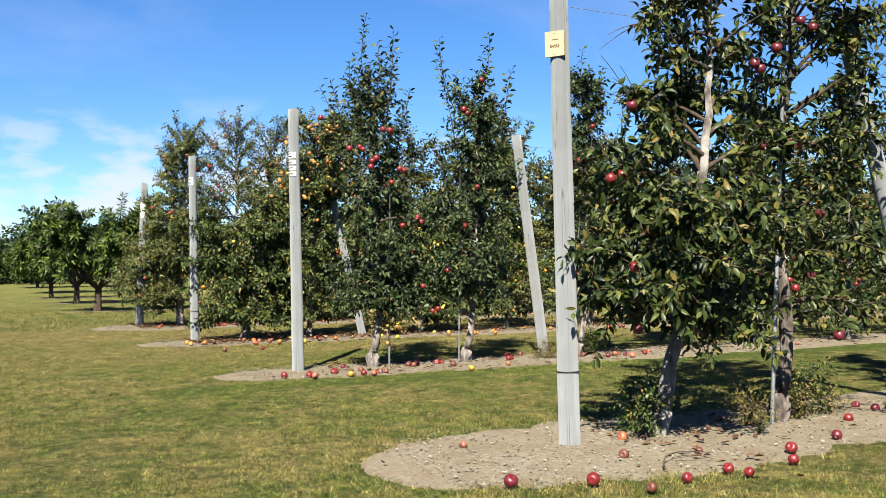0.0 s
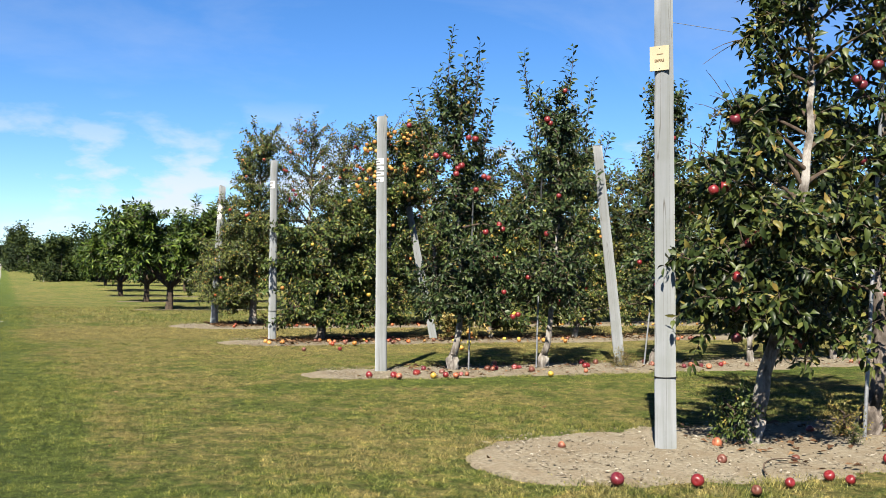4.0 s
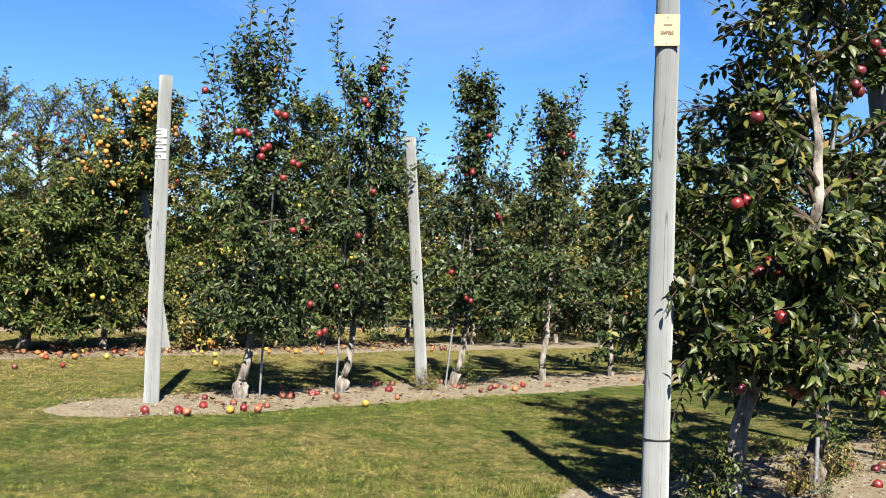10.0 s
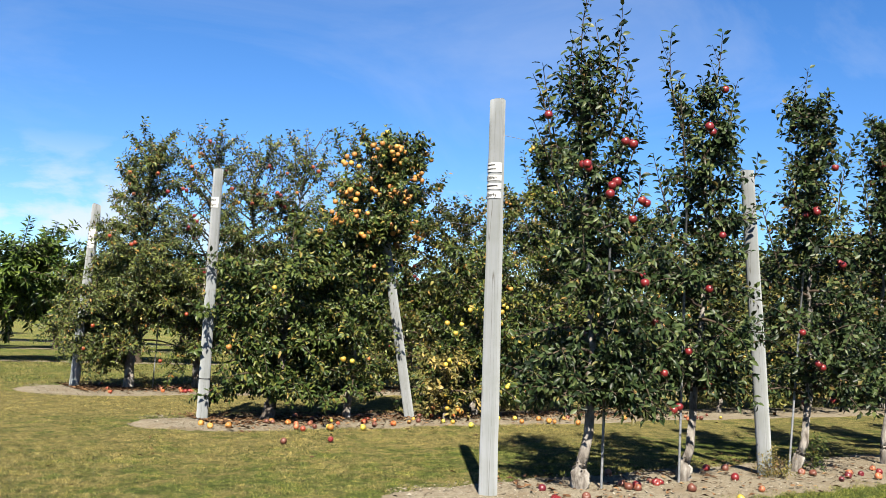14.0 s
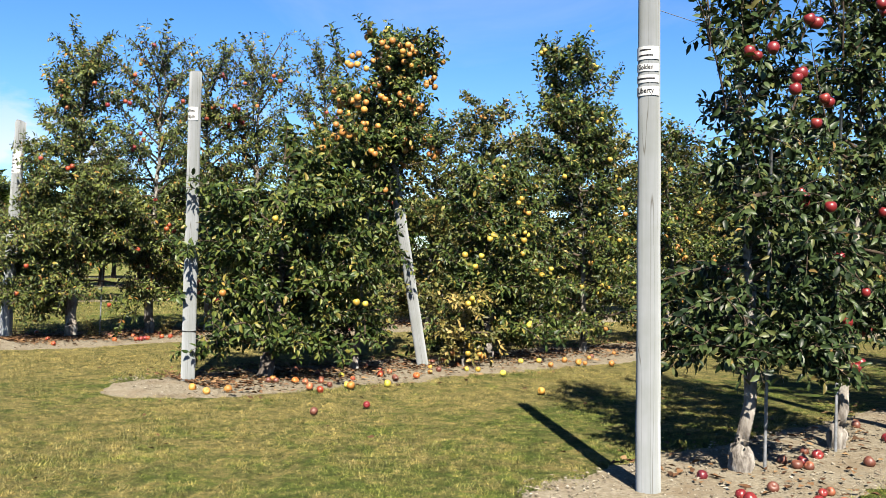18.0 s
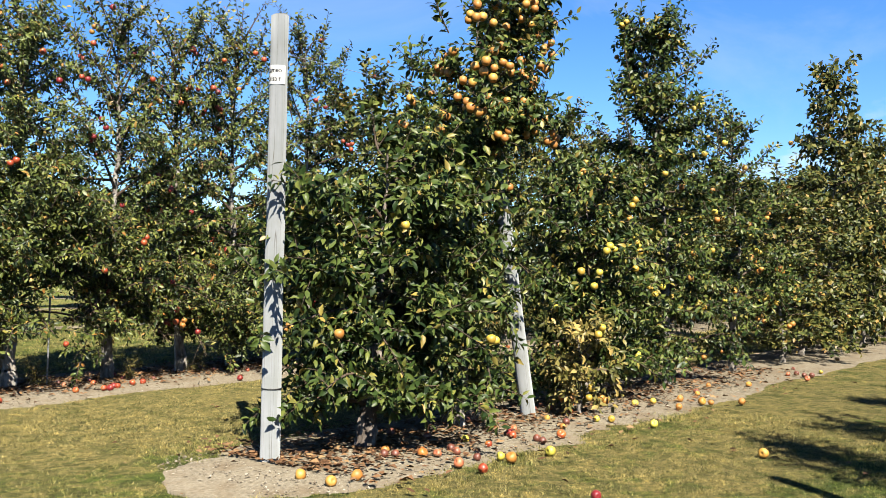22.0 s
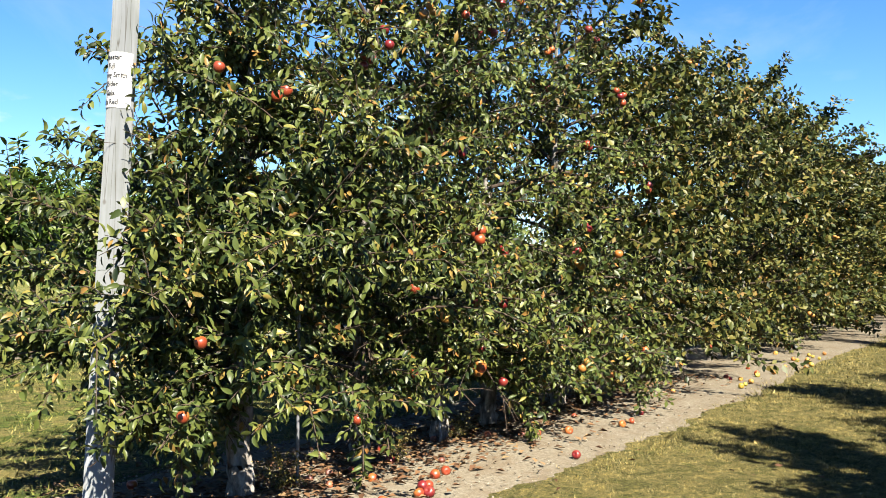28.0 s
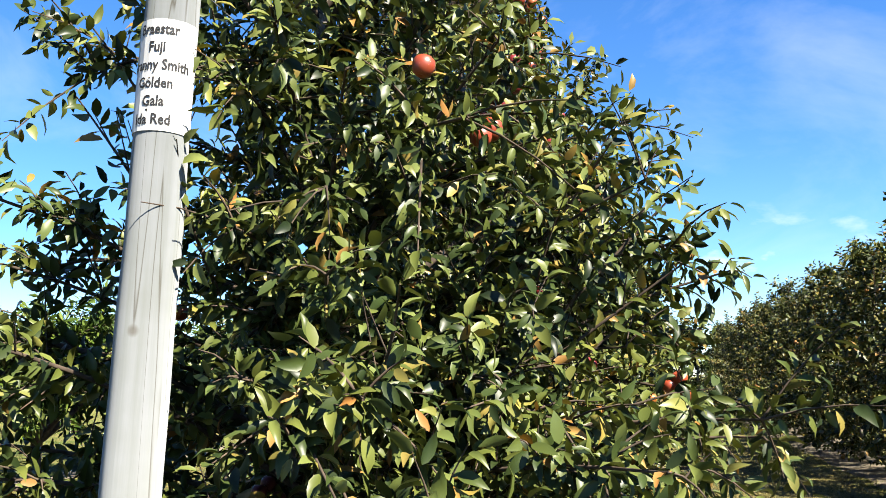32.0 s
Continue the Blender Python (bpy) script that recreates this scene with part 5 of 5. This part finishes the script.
# ---- distance: trees, hedges, a fence ----
def clump_form(seed, h, w, skin, base=0.5, leaf=0.55, step=0.2):
    return grow(seed, h, ((0.3, w * base), (h * 0.35, w), (h * 0.7, w * 0.75), (h, w * 0.2)), 30, h * 0.08, leaf=leaf, step=step, blank=LEAF_PLAIN, skin=skin, trunk_r=0.025 * h, sub=5, split=False)


BROADLEAF = [clump_form(81, 7.5, 2.8, LEAF_FAR), clump_form(82, 6.0, 2.6, LEAF_FAR), clump_form(83, 8.5, 3.2, LEAF_FAR)]
HEDGE = [clump_form(88, 6.0, 2.7, LEAF_YELLOW, leaf=0.36, step=0.075), clump_form(89, 7.0, 2.8, LEAF_FAR, leaf=0.36, step=0.075)]
CONIFER = [clump_form(84, 8.0, 2.2, LEAF_CONIFER, 1.2), clump_form(85, 6.5, 2.0, LEAF_CONIFER, 1.2)]


def shrub_form(seed, h, w, skin):
    return grow(seed, h, ((0.1, w), (h * 0.5, w), (h, w * 0.4)), 16, 0.15, leaf=0.2, step=0.07, blank=LEAF_PLAIN, skin=skin, trunk_r=0.05, sub=6, split=False)


SHRUB = [shrub_form(86, 1.5, 0.9, LEAF_FAR), shrub_form(87, 1.2, 0.7, LEAF_CONIFER)]
for i in range(46):                                   # tree belt beyond the road's far end
    x = -88 + i * 2.3 + rng.uniform(-1.2, 1.2)
    if -18.2 < x < -11.6:
        continue
    y = 150 + rng.uniform(-14, 20)
    pick = rng.choice(BROADLEAF + CONIFER + CONIFER)
    tree = plant(pick, (x, y, land(y) - 0.4), "dark distant tree in the belt behind the orchard", "tree", "distant trees", "tree", turn=rng.uniform(0, 6))
    size = rng.uniform(0.62, 0.95)
    tree.scale = (size * 1.25, size * 1.25, size)
for i in range(14):
    y = 165 + i * 12
    for off in (3.2, -7.8):
        plant(BROADLEAF[(i + (off > 0)) % 3] if i % 3 else CONIFER[i % 2], (road_side(y) + off + rng.uniform(-0.6, 0.6), y, land(y) - 0.4), "dark distant tree beside the farm road", "tree", "distant trees", "tree",
              turn=rng.uniform(0, 6)).scale = (0.9, 0.9, rng.uniform(0.7, 1.05))
for i in range(12):
    x = -30 + i * 2.6
    plant(CONIFER[i % 2], (x, 345 + rng.uniform(0, 30), land(345) - 0.5), "dark distant tree at the end of the farm road", "tree", "distant trees", "tree", turn=rng.uniform(0, 6)).scale = (1.3, 1.3, rng.uniform(0.8, 1.35))
for i in range(14):                                   # trees along the road past the peach block
    plant(BROADLEAF[i % 3], (-3.5 + rng.uniform(-0.8, 2.5) + i * 1.0, 96 + i * 3.0, land(96 + i * 3.0) - 0.3), "broad green tree past the peach block", "tree", "distant trees", "tree", turn=rng.uniform(0, 6)).scale = (0.75, 0.75, 0.6)
for i in range(14):
    plant(SHRUB[i % 2], (-5.2 + 0.25 * i + rng.uniform(-0.4, 0.4), 92 + i * 1.6, land(92 + i * 1.6)), "low green bush beside the farm road", "bush", "bushes", "bush", turn=rng.uniform(0, 6))
for i in range(30):                                   # low rows west of the road
    plant(SHRUB[1], (-22 - 2.4 * (i % 6) + rng.uniform(-0.4, 0.4), 74 + 6 * (i // 6) + rng.uniform(-1, 1), land(74 + 6 * (i // 6))), "small dark nursery shrub in a low row", "bush", "bushes", "bush",
          turn=rng.uniform(0, 6))
for i in range(26):                                   # hedge and trees where the rows end
    y = -26 + i * 3.2
    plant(HEDGE[0] if i % 4 else HEDGE[1], (79 + rng.uniform(-1, 4), y, -0.5), "broad green tree in the hedge behind the rows", "tree", "distant trees", "tree",
          turn=rng.uniform(0, 6)).scale = (1.25, 1.25, rng.uniform(0.82, 1.0))
for i in range(40):                                   # wood on the far side of the peach block
    plant(BROADLEAF[(i + 1) % 3], (14 + i * 2.2, 112 + rng.uniform(-4, 6) - i * 1.0, 0.3), "broad green tree in the wood behind the peach block", "tree", "distant trees", "tree",
          turn=rng.uniform(0, 6)).scale = (0.9, 0.9, 0.68)
fence = thing("fence", "pale wooden slat fence before the hedge", "fence", loc=(73.5, 12.6, 0))
slat = make_mesh("slat", [(x, y, z) for z in (0, 1.1) for x, y in ((-0.02, -0.05), (0.02, -0.05), (0.02, 0.05), (-0.02, 0.05))],
                 [(0, 3, 2, 1), (4, 5, 6, 7), (0, 1, 5, 4), (1, 2, 6, 5), (2, 3, 7, 6), (3, 0, 4, 7)], FENCE)
for i in range(5):
    part("slat", slat, fence, loc=(0, 2.4 + i * 0.36, 0))
rail = Tubes()
rail.add([(0.05, 2.3, 0.8), (0.05, 3.95, 0.8)], (0.03, 0.03), 6)
part("rail", rail.mesh("rail", FENCE), fence)


# ---- stakes ----
def stake(foot, top, label="thin galvanised steel tree stake", r=0.013):
    t = Tubes()
    f, e = np.array(foot), np.array(top)
    t.add([f - (e - f) * 0.02, f, (f + e) / 2, e], (r, r, r, r), 8)
    me = t.mesh("support_stake", STEEL)
    ob = new("support_stake", me)
    return tagged(ob, label, "stake", "tree stakes")


stake((1.93, -0.1, 0), (2.35, 0.0, 4.4), "galvanised steel stake leaning against the apple trunk", 0.017)
stake((1.05, 6.0, 0), (1.1, 6.02, 2.6))
stake((2.12, 5.98, 0), (2.2, 6.02, 2.8))
stake((4.0, 6.0, 0), (4.3, 6.03, 2.4))
stake((2.95, 18.6, 0), (2.9, 18.62, 2.6))
stake((0.95, 18.6, 0), (1.0, 18.6, 2.4))

# ---- fallen apples ----
fall_rng = random.Random(9)


def fallen(skin, x, y, size=1.0, label=""):
    ob = new("fallen_apple", APPLES[skin.name])
    ob.location = (x, y, 0.036 * size - 0.008)
    ob.scale = (size, size, size * 0.95)
    ob.rotation_euler = (fall_rng.uniform(-1.6, 1.6), fall_rng.uniform(-1.2, 1.2), fall_rng.uniform(0, 6))
    words = {"red_apple_skin": "fallen red apple lying on the ground", "crimson_apple_skin": "fallen crimson apple lying on the bare soil",
             "orange_red_apple_skin": "fallen orange-red apple lying on the ground", "golden_apple_skin": "fallen golden apple lying on the ground",
             "yellow_green_apple_skin": "fallen yellow-green apple lying on the ground", "bruised_apple_skin": "bruised brown-red fallen apple on the soil"}
    return tagged(ob, label or words[skin.name], "apple", "fallen apples")


for x, y, s in ((-1.05, -0.93, 1.1), (-0.58, -1.12, 1.05), (-0.03, -1.33, 0.8), (0.36, -1.27, 0.9), (0.41, -1.4, 0.8), (1.21, -0.99, 1.05), (0.93, -1.27, 0.9), (1.89, -0.79, 1),
                (2.62, -0.28, 1), (3.32, 0.23, 0.9), (3.29, 0.0, 1.0), (1.69, 0.26, 0.9)):
    fallen(fall_rng.choice((RED, CRIMSON, RED)), x, y, s)
for x, y, s in ((1.92, 0.06, 1.0), (0.45, -0.05, 1.05), (0.06, -0.58, 0.9), (0.61, -0.71, 0.75), (-0.38, -1.43, 0.8), (-0.75, 0.28, 0.8)):
    fallen(ROT, x, y, s)


def scatter(n, x0, x1, y0, y1, skins, lo=0.75, hi=1.05):
    for i in range(n):
        fallen(fall_rng.choice(skins), fall_rng.uniform(x0, x1), fall_rng.uniform(y0, y1), fall_rng.uniform(lo, hi))


scatter(10, 2.0, 5.0, -1.0, 0.4, (RED, CRIMSON, ROT))
for x, y in ((-0.59, 5.48), (-0.3, 5.35), (-0.27, 5.22), (0.09, 5.56), (0.42, 6.12), (0.39, 5.26), (0.48, 5.13), (1.74, 6.59), (1.28, 5.87), (1.42, 5.9), (1.75, 5.95), (1.83, 5.58),
             (2.88, 5.88), (3.38, 6.39), (4.24, 6.33), (0.15, 5.66), (1.33, 5.8), (2.95, 5.93)):
    fallen(fall_rng.choice((RED, RED, CRIMSON, ROT)), x, y, fall_rng.uniform(0.95, 1.15))
fallen(LIME, 0.19, 5.19, 1.05)
fallen(LIME, 1.82, 5.02, 1.0)
scatter(8, 0.3, 3.6, 5.3, 6.6, (RED, ROT, ROT))
scatter(14, 3.6, 9.0, 5.2, 5.9, (RED, CRIMSON, ROT))
for x, y in ((1.18, 12.61), (0.64, 11.76), (0.72, 11.66), (0.99, 11.73), (0.54, 11.29), (0.5, 11.02), (1.84, 11.68), (2.15, 11.34), (-0.34, 9.87), (0.32, 9.92), (0.9, 11.6), (1.9, 11.75)):
    fallen(fall_rng.choice((ORANGE, RED, ROT)), x, y, fall_rng.uniform(0.9, 1.15))
for x, y in ((-0.58, 11.91), (-0.58, 11.59), (-0.33, 11.57), (0.95, 11.07), (1.42, 10.99), (3.31, 10.97), (5.19, 11.56), (5.16, 11.27), (5.48, 10.91), (7.19, 11.48), (2.52, 9.57)):
    fallen(fall_rng.choice((LIME, GOLD)), x, y, fall_rng.uniform(1.0, 1.2))
scatter(16, 0.2, 4.0, 11.3, 12.6, (ORANGE, ROT, ROT, ROT))
scatter(8, 0.5, 5.0, 11.2, 12.2, (LIME, GOLD))
scatter(14, 4.5, 12.0, 11.1, 12.0, (LIME, GOLD, ROT, ROT))
for x, y in ((0.22, 19.64), (-0.03, 18.28), (-0.21, 17.48), (0.86, 17.7), (2.31, 18.82), (1.44, 17.7), (1.26, 17.57), (3.08, 17.24), (4.11, 17.82), (1.92, 17.86), (4.77, 17.52), (1.76, 17.86),
             (1.4, 17.73), (1.2, 17.62), (2.0, 18.49)):
    fallen(fall_rng.choice((ORANGE, ORANGE, RED)), x, y, fall_rng.uniform(0.95, 1.15))
scatter(12, 0.2, 4.0, 17.9, 19.2, (ORANGE, RED, ROT, ROT))
scatter(12, 4.5, 14.0, 17.3, 18.2, (ORANGE, GOLD, RED))
scatter(16, 7.5, 14.0, 17.0, 17.6, (LIME, GOLD))

# ---- litter on the strips and blades in the grass ----
lit = np.random.default_rng(3)
for i, (key, x0, y0, y1, x1) in enumerate(STRIPS):
    n = 7000
    x = x0 + 0.3 + (lit.random(n) ** 1.3) * 11.0
    y = y0 + 0.15 + lit.random(n) * (y1 - y0 - 0.3)
    keep = ((x - x0 - 1.4) ** 2 / 1.7 + (y - (y0 + y1) / 2) ** 2 / ((y1 - y0) / 2) ** 2 < 1) | (x > x0 + 1.4)
    x, y = x[keep], y[keep]
    n = len(x)
    base = np.stack([x, y, np.full(n, 0.016)], -1)
    a = lit.random(n) * 6.28
    d = np.stack([np.cos(a), np.sin(a), lit.normal(0, 0.2, n)], -1)
    s = np.stack([-np.sin(a), np.cos(a), lit.normal(0, 0.3, n)], -1)
    ln = 0.003 + 0.024 * lit.random(n) ** 4
    wd = ln * (0.15 + 0.4 * lit.random(n))
    up = np.stack([np.zeros(n), np.zeros(n), 0.0008 + 0.0022 * lit.random(n)], -1)
    v = np.stack([base - d * ln[:, None], base + s * wd[:, None] + up, base + d * ln[:, None], base - s * wd[:, None] + up], 1).reshape(-1, 3)
    t = (np.array([(0, 1, 2), (0, 2, 3)])[None] + (np.arange(n) * 4)[:, None, None]).reshape(-1, 3)
    tagged(new("litter", array_mesh("litter", v, t, LITTER)), "dry leaves and wood chips strewn on bare soil", "leaf litter", kind="stuff")

for row, x0, n in ((ROW_A, 0.4, 220), (ROW_B, 0.2, 500), (ROW_C, -0.4, 3600), (ROW_D, -0.6, 5200)):
    x = x0 + (lit.random(n) ** 1.4) * 10
    y = row + lit.normal(0.02, 0.55, n)
    base = np.stack([x, y, 0.022 + 0.008 * lit.random(n)], -1)
    a = lit.random(n) * 6.28
    ln = (0.02 + 0.03 * lit.random(n))[:, None]
    d = np.stack([np.cos(a), np.sin(a), lit.normal(0, 0.15, n)], -1) * ln
    e = np.stack([-np.sin(a), np.cos(a), 0.4 + lit.normal(0, 0.3, n)], -1) * ln * 0.55
    f = np.stack([np.sin(a), -np.cos(a), 0.4 + lit.normal(0, 0.3, n)], -1) * ln * 0.55
    v = np.stack([base - d, base + e, base + d, base + f], 1).reshape(-1, 3)
    t = (np.array([(0, 2, 1), (0, 3, 2)])[None] + (np.arange(n) * 4)[:, None, None]).reshape(-1, 3)
    tagged(new("dead_leaves", array_mesh("dead_leaves", v, t, DEAD_LEAF)), "curled brown dead leaves strewn under the trees", "dead leaves", kind="stuff")


def rough_field(x, y, cell, seed):
    """Smooth random values from 0 to 1 over the plan."""
    g = np.random.default_rng(seed).random((128, 128))
    u, w = x / cell, y / cell
    iu, iw = np.floor(u).astype(int), np.floor(w).astype(int)
    fu, fw = u - iu, w - iw
    fu, fw = fu * fu * (3 - 2 * fu), fw * fw * (3 - 2 * fw)
    a, b = g[iu % 128, iw % 128], g[(iu + 1) % 128, iw % 128]
    c, d = g[iu % 128, (iw + 1) % 128], g[(iu + 1) % 128, (iw + 1) % 128]
    return (a * (1 - fu) + b * fu) * (1 - fw) + (c * (1 - fu) + d * fu) * fw


def inside_strip(x, y):
    r = np.zeros(len(x), bool)
    for i, (key, x0, y0, y1, x1) in enumerate(STRIPS):
        mid, half = (y0 + y1) / 2, (y1 - y0) / 2
        u = np.clip((x - x0) / 1.6, 0, 1)
        h = half * np.sqrt(np.clip(1 - (1 - u) ** 2, 0, 1)) - 0.17 + 0.35 * (rough_field(x, y, 0.5, 8 + i) - 0.5)
        r |= (x > x0 + 0.12) & (np.abs(y - mid) < h + lit.normal(-0.1, 0.13, len(x)))
    return r


def lawn(n, x0, x1, y0, y1, tall, wide, name="grass"):
    x, y = x0 + lit.random(n) * (x1 - x0), y0 + lit.random(n) * (y1 - y0)
    tuft = 0.45 * rough_field(x, y, 0.05, 1) + 0.35 * rough_field(x, y, 0.13, 5) + 0.2 * rough_field(x, y, 0.6, 2)
    side = -4.72 - 0.05 * y - 0.25 + 1.3 * (rough_field(x, y, 1.3, 3) - 0.5) + 0.7 * (rough_field(x, y, 0.25, 4) - 0.5)
    keep = ~inside_strip(x, y) & (x > side) & (lit.random(n) < np.clip(3.4 * (tuft - 0.24), 0.06, 1))
    x, y, tuft = x[keep], y[keep], tuft[keep]
    n = len(x)
    rim = np.zeros(n)
    for key, x0, y0, y1, x1 in STRIPS:
        gap = np.abs(y - (y0 + y1) / 2) - (y1 - y0) / 2
        rim = np.maximum(rim, np.clip(1 - np.abs(gap) / 0.3, 0, 1) * (x > x0 + 0.5))
    a = lit.random(n) * 6.28
    h = tall * (0.4 + 0.6 * lit.random(n)) * (0.2 + 1.9 * tuft ** 1.4) * (1 + 0.8 * rim * rough_field(x, y, 0.3, 6))
    lean = lit.normal(0, 0.6, (n, 2)) * tall
    w = wide * (0.6 + 0.7 * lit.random(n))
    z = np.full(n, -0.025)
    p0 = np.stack([x - np.cos(a) * w, y - np.sin(a) * w, z], -1)
    p1 = np.stack([x + np.cos(a) * w, y + np.sin(a) * w, z], -1)
    p2 = np.stack([x + lean[:, 0], y + lean[:, 1], z + h], -1)
    v = np.stack([p0, p1, p2], 1).reshape(-1, 3)
    t = np.arange(3 * n).reshape(-1, 3)
    tagged(new(name, array_mesh(name, v, t, BLADE)), "short patchy mown grass, green and straw coloured", "grass", kind="stuff")


lawn(560000, -5.3, 4.5, -2.2, 6.0, 0.028, 0.0028)
lawn(380000, -5.4, 5.0, 6.0, 12.5, 0.028, 0.0034)
lawn(300000, -5.8, 8.0, 12.5, 19.0, 0.028, 0.004)
lawn(80000, -7.0, 14.0, 19.0, 34.0, 0.06, 0.009)
lawn(30000, 8.0, 24.0, 13.0, 18.0, 0.05, 0.008)

# ---- a dead twig on the soil, stray leaves on the grass ----
t = Tubes()
t.add(bent((0.05, -1.02, 0.02), (0.62, -0.82, 0.025), (-0.05, 0.1, 0.03), 9), np.linspace(0.007, 0.003, 9), 6)
t.add(bent((0.3, -0.84, 0.03), (0.5, -0.98, 0.02), (0, 0, 0.02), 5), np.linspace(0.004, 0.002, 5), 5)
tagged(new("twig", t.mesh("twig", TWIG)), "thin curved dead twig lying on bare soil", "twig")
n = 130
x, y = -4.2 + lit.random(n) * 8, -3 + lit.random(n) * 22
a = lit.random(n) * 6.28
ln = (0.018 + 0.02 * lit.random(n))[:, None]
base = np.stack([x, y, np.full(n, 0.028)], -1)
d = np.stack([np.cos(a), np.sin(a), lit.normal(0, 0.2, n)], -1) * ln
e = np.stack([-np.sin(a), np.cos(a), 0.5 + lit.normal(0, 0.3, n)], -1) * ln * 0.6
f = np.stack([np.sin(a), -np.cos(a), 0.5 + lit.normal(0, 0.3, n)], -1) * ln * 0.6
v = np.stack([base - d, base + e, base + d, base + f], 1).reshape(-1, 3)
t = (np.array([(0, 2, 1), (0, 3, 2)])[None] + (np.arange(n) * 4)[:, None, None]).reshape(-1, 3)
tagged(new("dead_leaves", array_mesh("dead_leaves", v, t, DEAD_LEAF)), "stray brown leaves lying on the grass", "dead leaves", kind="stuff")

# ---- loose stones along the road's edge ----
n = 4500
y = -4 + lit.random(n) ** 1.3 * 26
x = -4.72 - 0.05 * y - 0.1 - np.abs(lit.normal(0, 0.8, n))
r = 0.005 + 0.013 * lit.random(n) ** 2
c0 = np.stack([x, y, 0.002 + r * 0.3], -1)
oct_v = np.array([(1, 0, 0), (0, 1, 0), (-1, 0, 0), (0, -1, 0), (0, 0, 0.7), (0, 0, -0.7)], float)
oct_f = np.array([(0, 1, 4), (1, 2, 4), (2, 3, 4), (3, 0, 4), (1, 0, 5), (2, 1, 5), (3, 2, 5), (0, 3, 5)])
v = c0[:, None] + r[:, None, None] * oct_v[None] * (0.7 + 0.6 * lit.random((n, 6, 1)))
tagged(new("gravel", array_mesh("gravel", v.reshape(-1, 3), (oct_f[None] + (np.arange(n) * 6)[:, None, None]).reshape(-1, 3), STONE)), "loose grey stones along the road's edge", "gravel", kind="stuff")

# ---- clods and pebbles on the bare strips ----
for i, (key, x0, y0, y1, x1) in enumerate(STRIPS):
    n = 3200
    x = x0 + 0.4 + (lit.random(n) ** 1.3) * 8
    y = y0 + 0.2 + lit.random(n) * (y1 - y0 - 0.4)
    keep = ((x - x0 - 1.4) ** 2 / 1.6 + (y - (y0 + y1) / 2) ** 2 / ((y1 - y0) / 2) ** 2 < 1) | (x > x0 + 1.4)
    x, y = x[keep], y[keep]
    n = len(x)
    r = 0.003 + 0.012 * lit.random(n) ** 4
    c0 = np.stack([x, y, 0.012 + r * 0.3], -1)
    v = c0[:, None] + r[:, None, None] * oct_v[None] * (0.6 + 0.8 * lit.random((n, 6, 1)))
    tagged(new("clods", array_mesh("clods", v.reshape(-1, 3), (oct_f[None] + (np.arange(n) * 6)[:, None, None]).reshape(-1, 3), LITTER)), "small dry clods and pebbles on the bare soil", "soil clods", kind="stuff")

# ---- suckers and weeds at the trunks ----
weed = [grow(91, 0.55, ((0.05, 0.1), (0.3, 0.2), (0.55, 0.1)), 12, 0.06, leaf=0.055, step=0.024, blank=LEAF_PLAIN, skin=LEAF_YELLOW, trunk_r=0.006, sub=3),
        grow(92, 0.4, ((0.05, 0.15), (0.2, 0.25), (0.4, 0.15)), 12, 0.05, leaf=0.05, step=0.026, blank=LEAF_PLAIN, skin=LEAF_DRY, trunk_r=0.005, sub=3)]
for i, (x, y, h) in enumerate(((0.62, -0.05, 1.0), (0.7, 0.1, 0.8), (1.75, -0.05, 0.9), (2.35, 0.0, 0.8), (2.55, 0.1, 1.0), (2.75, 0.05, 0.7), (3.55, 5.8, 0.8), (3.4, 5.85, 0.6), (4.35, 5.95, 0.9),
                               (1.75, -0.05, 0.4), (1.55, -0.35, 0.35), (3.9, 0.15, 0.7), (0.8, 18.6, 0.9), (2.1, 18.5, 0.7), (3.3, 18.6, 0.7))):
    w = plant(weed[0 if i in (0, 1, 4, 8, 10) else 1], (x, y, 0), "small leafy sucker shoots at the foot of a trunk", "weed", "weeds", "weed", turn=i * 1.3)
    w.scale = (0.62 * h, 0.62 * h, 0.7 * h)

# ---- trellis wires ----
for foot, far, z in (((0, 0.0), (12.0, 0.0), 3.3), ((-0.23, 6.16), (24.0, 6.05), 3.2), ((-0.38, 12.4), (32.0, 12.4), 3.3), ((-0.35, 19.0), (32.0, 18.8), 3.4)):
    t = Tubes()
    t.add(bent((foot[0], foot[1], z), (far[0], far[1], z), (0, 0, -0.04), 8), np.full(8, 0.0025), 5)
    tagged(new("trellis_wire", t.mesh("trellis_wire", STEEL)), "thin grey steel wire strung along the tree row", "wire", "trellis wires")
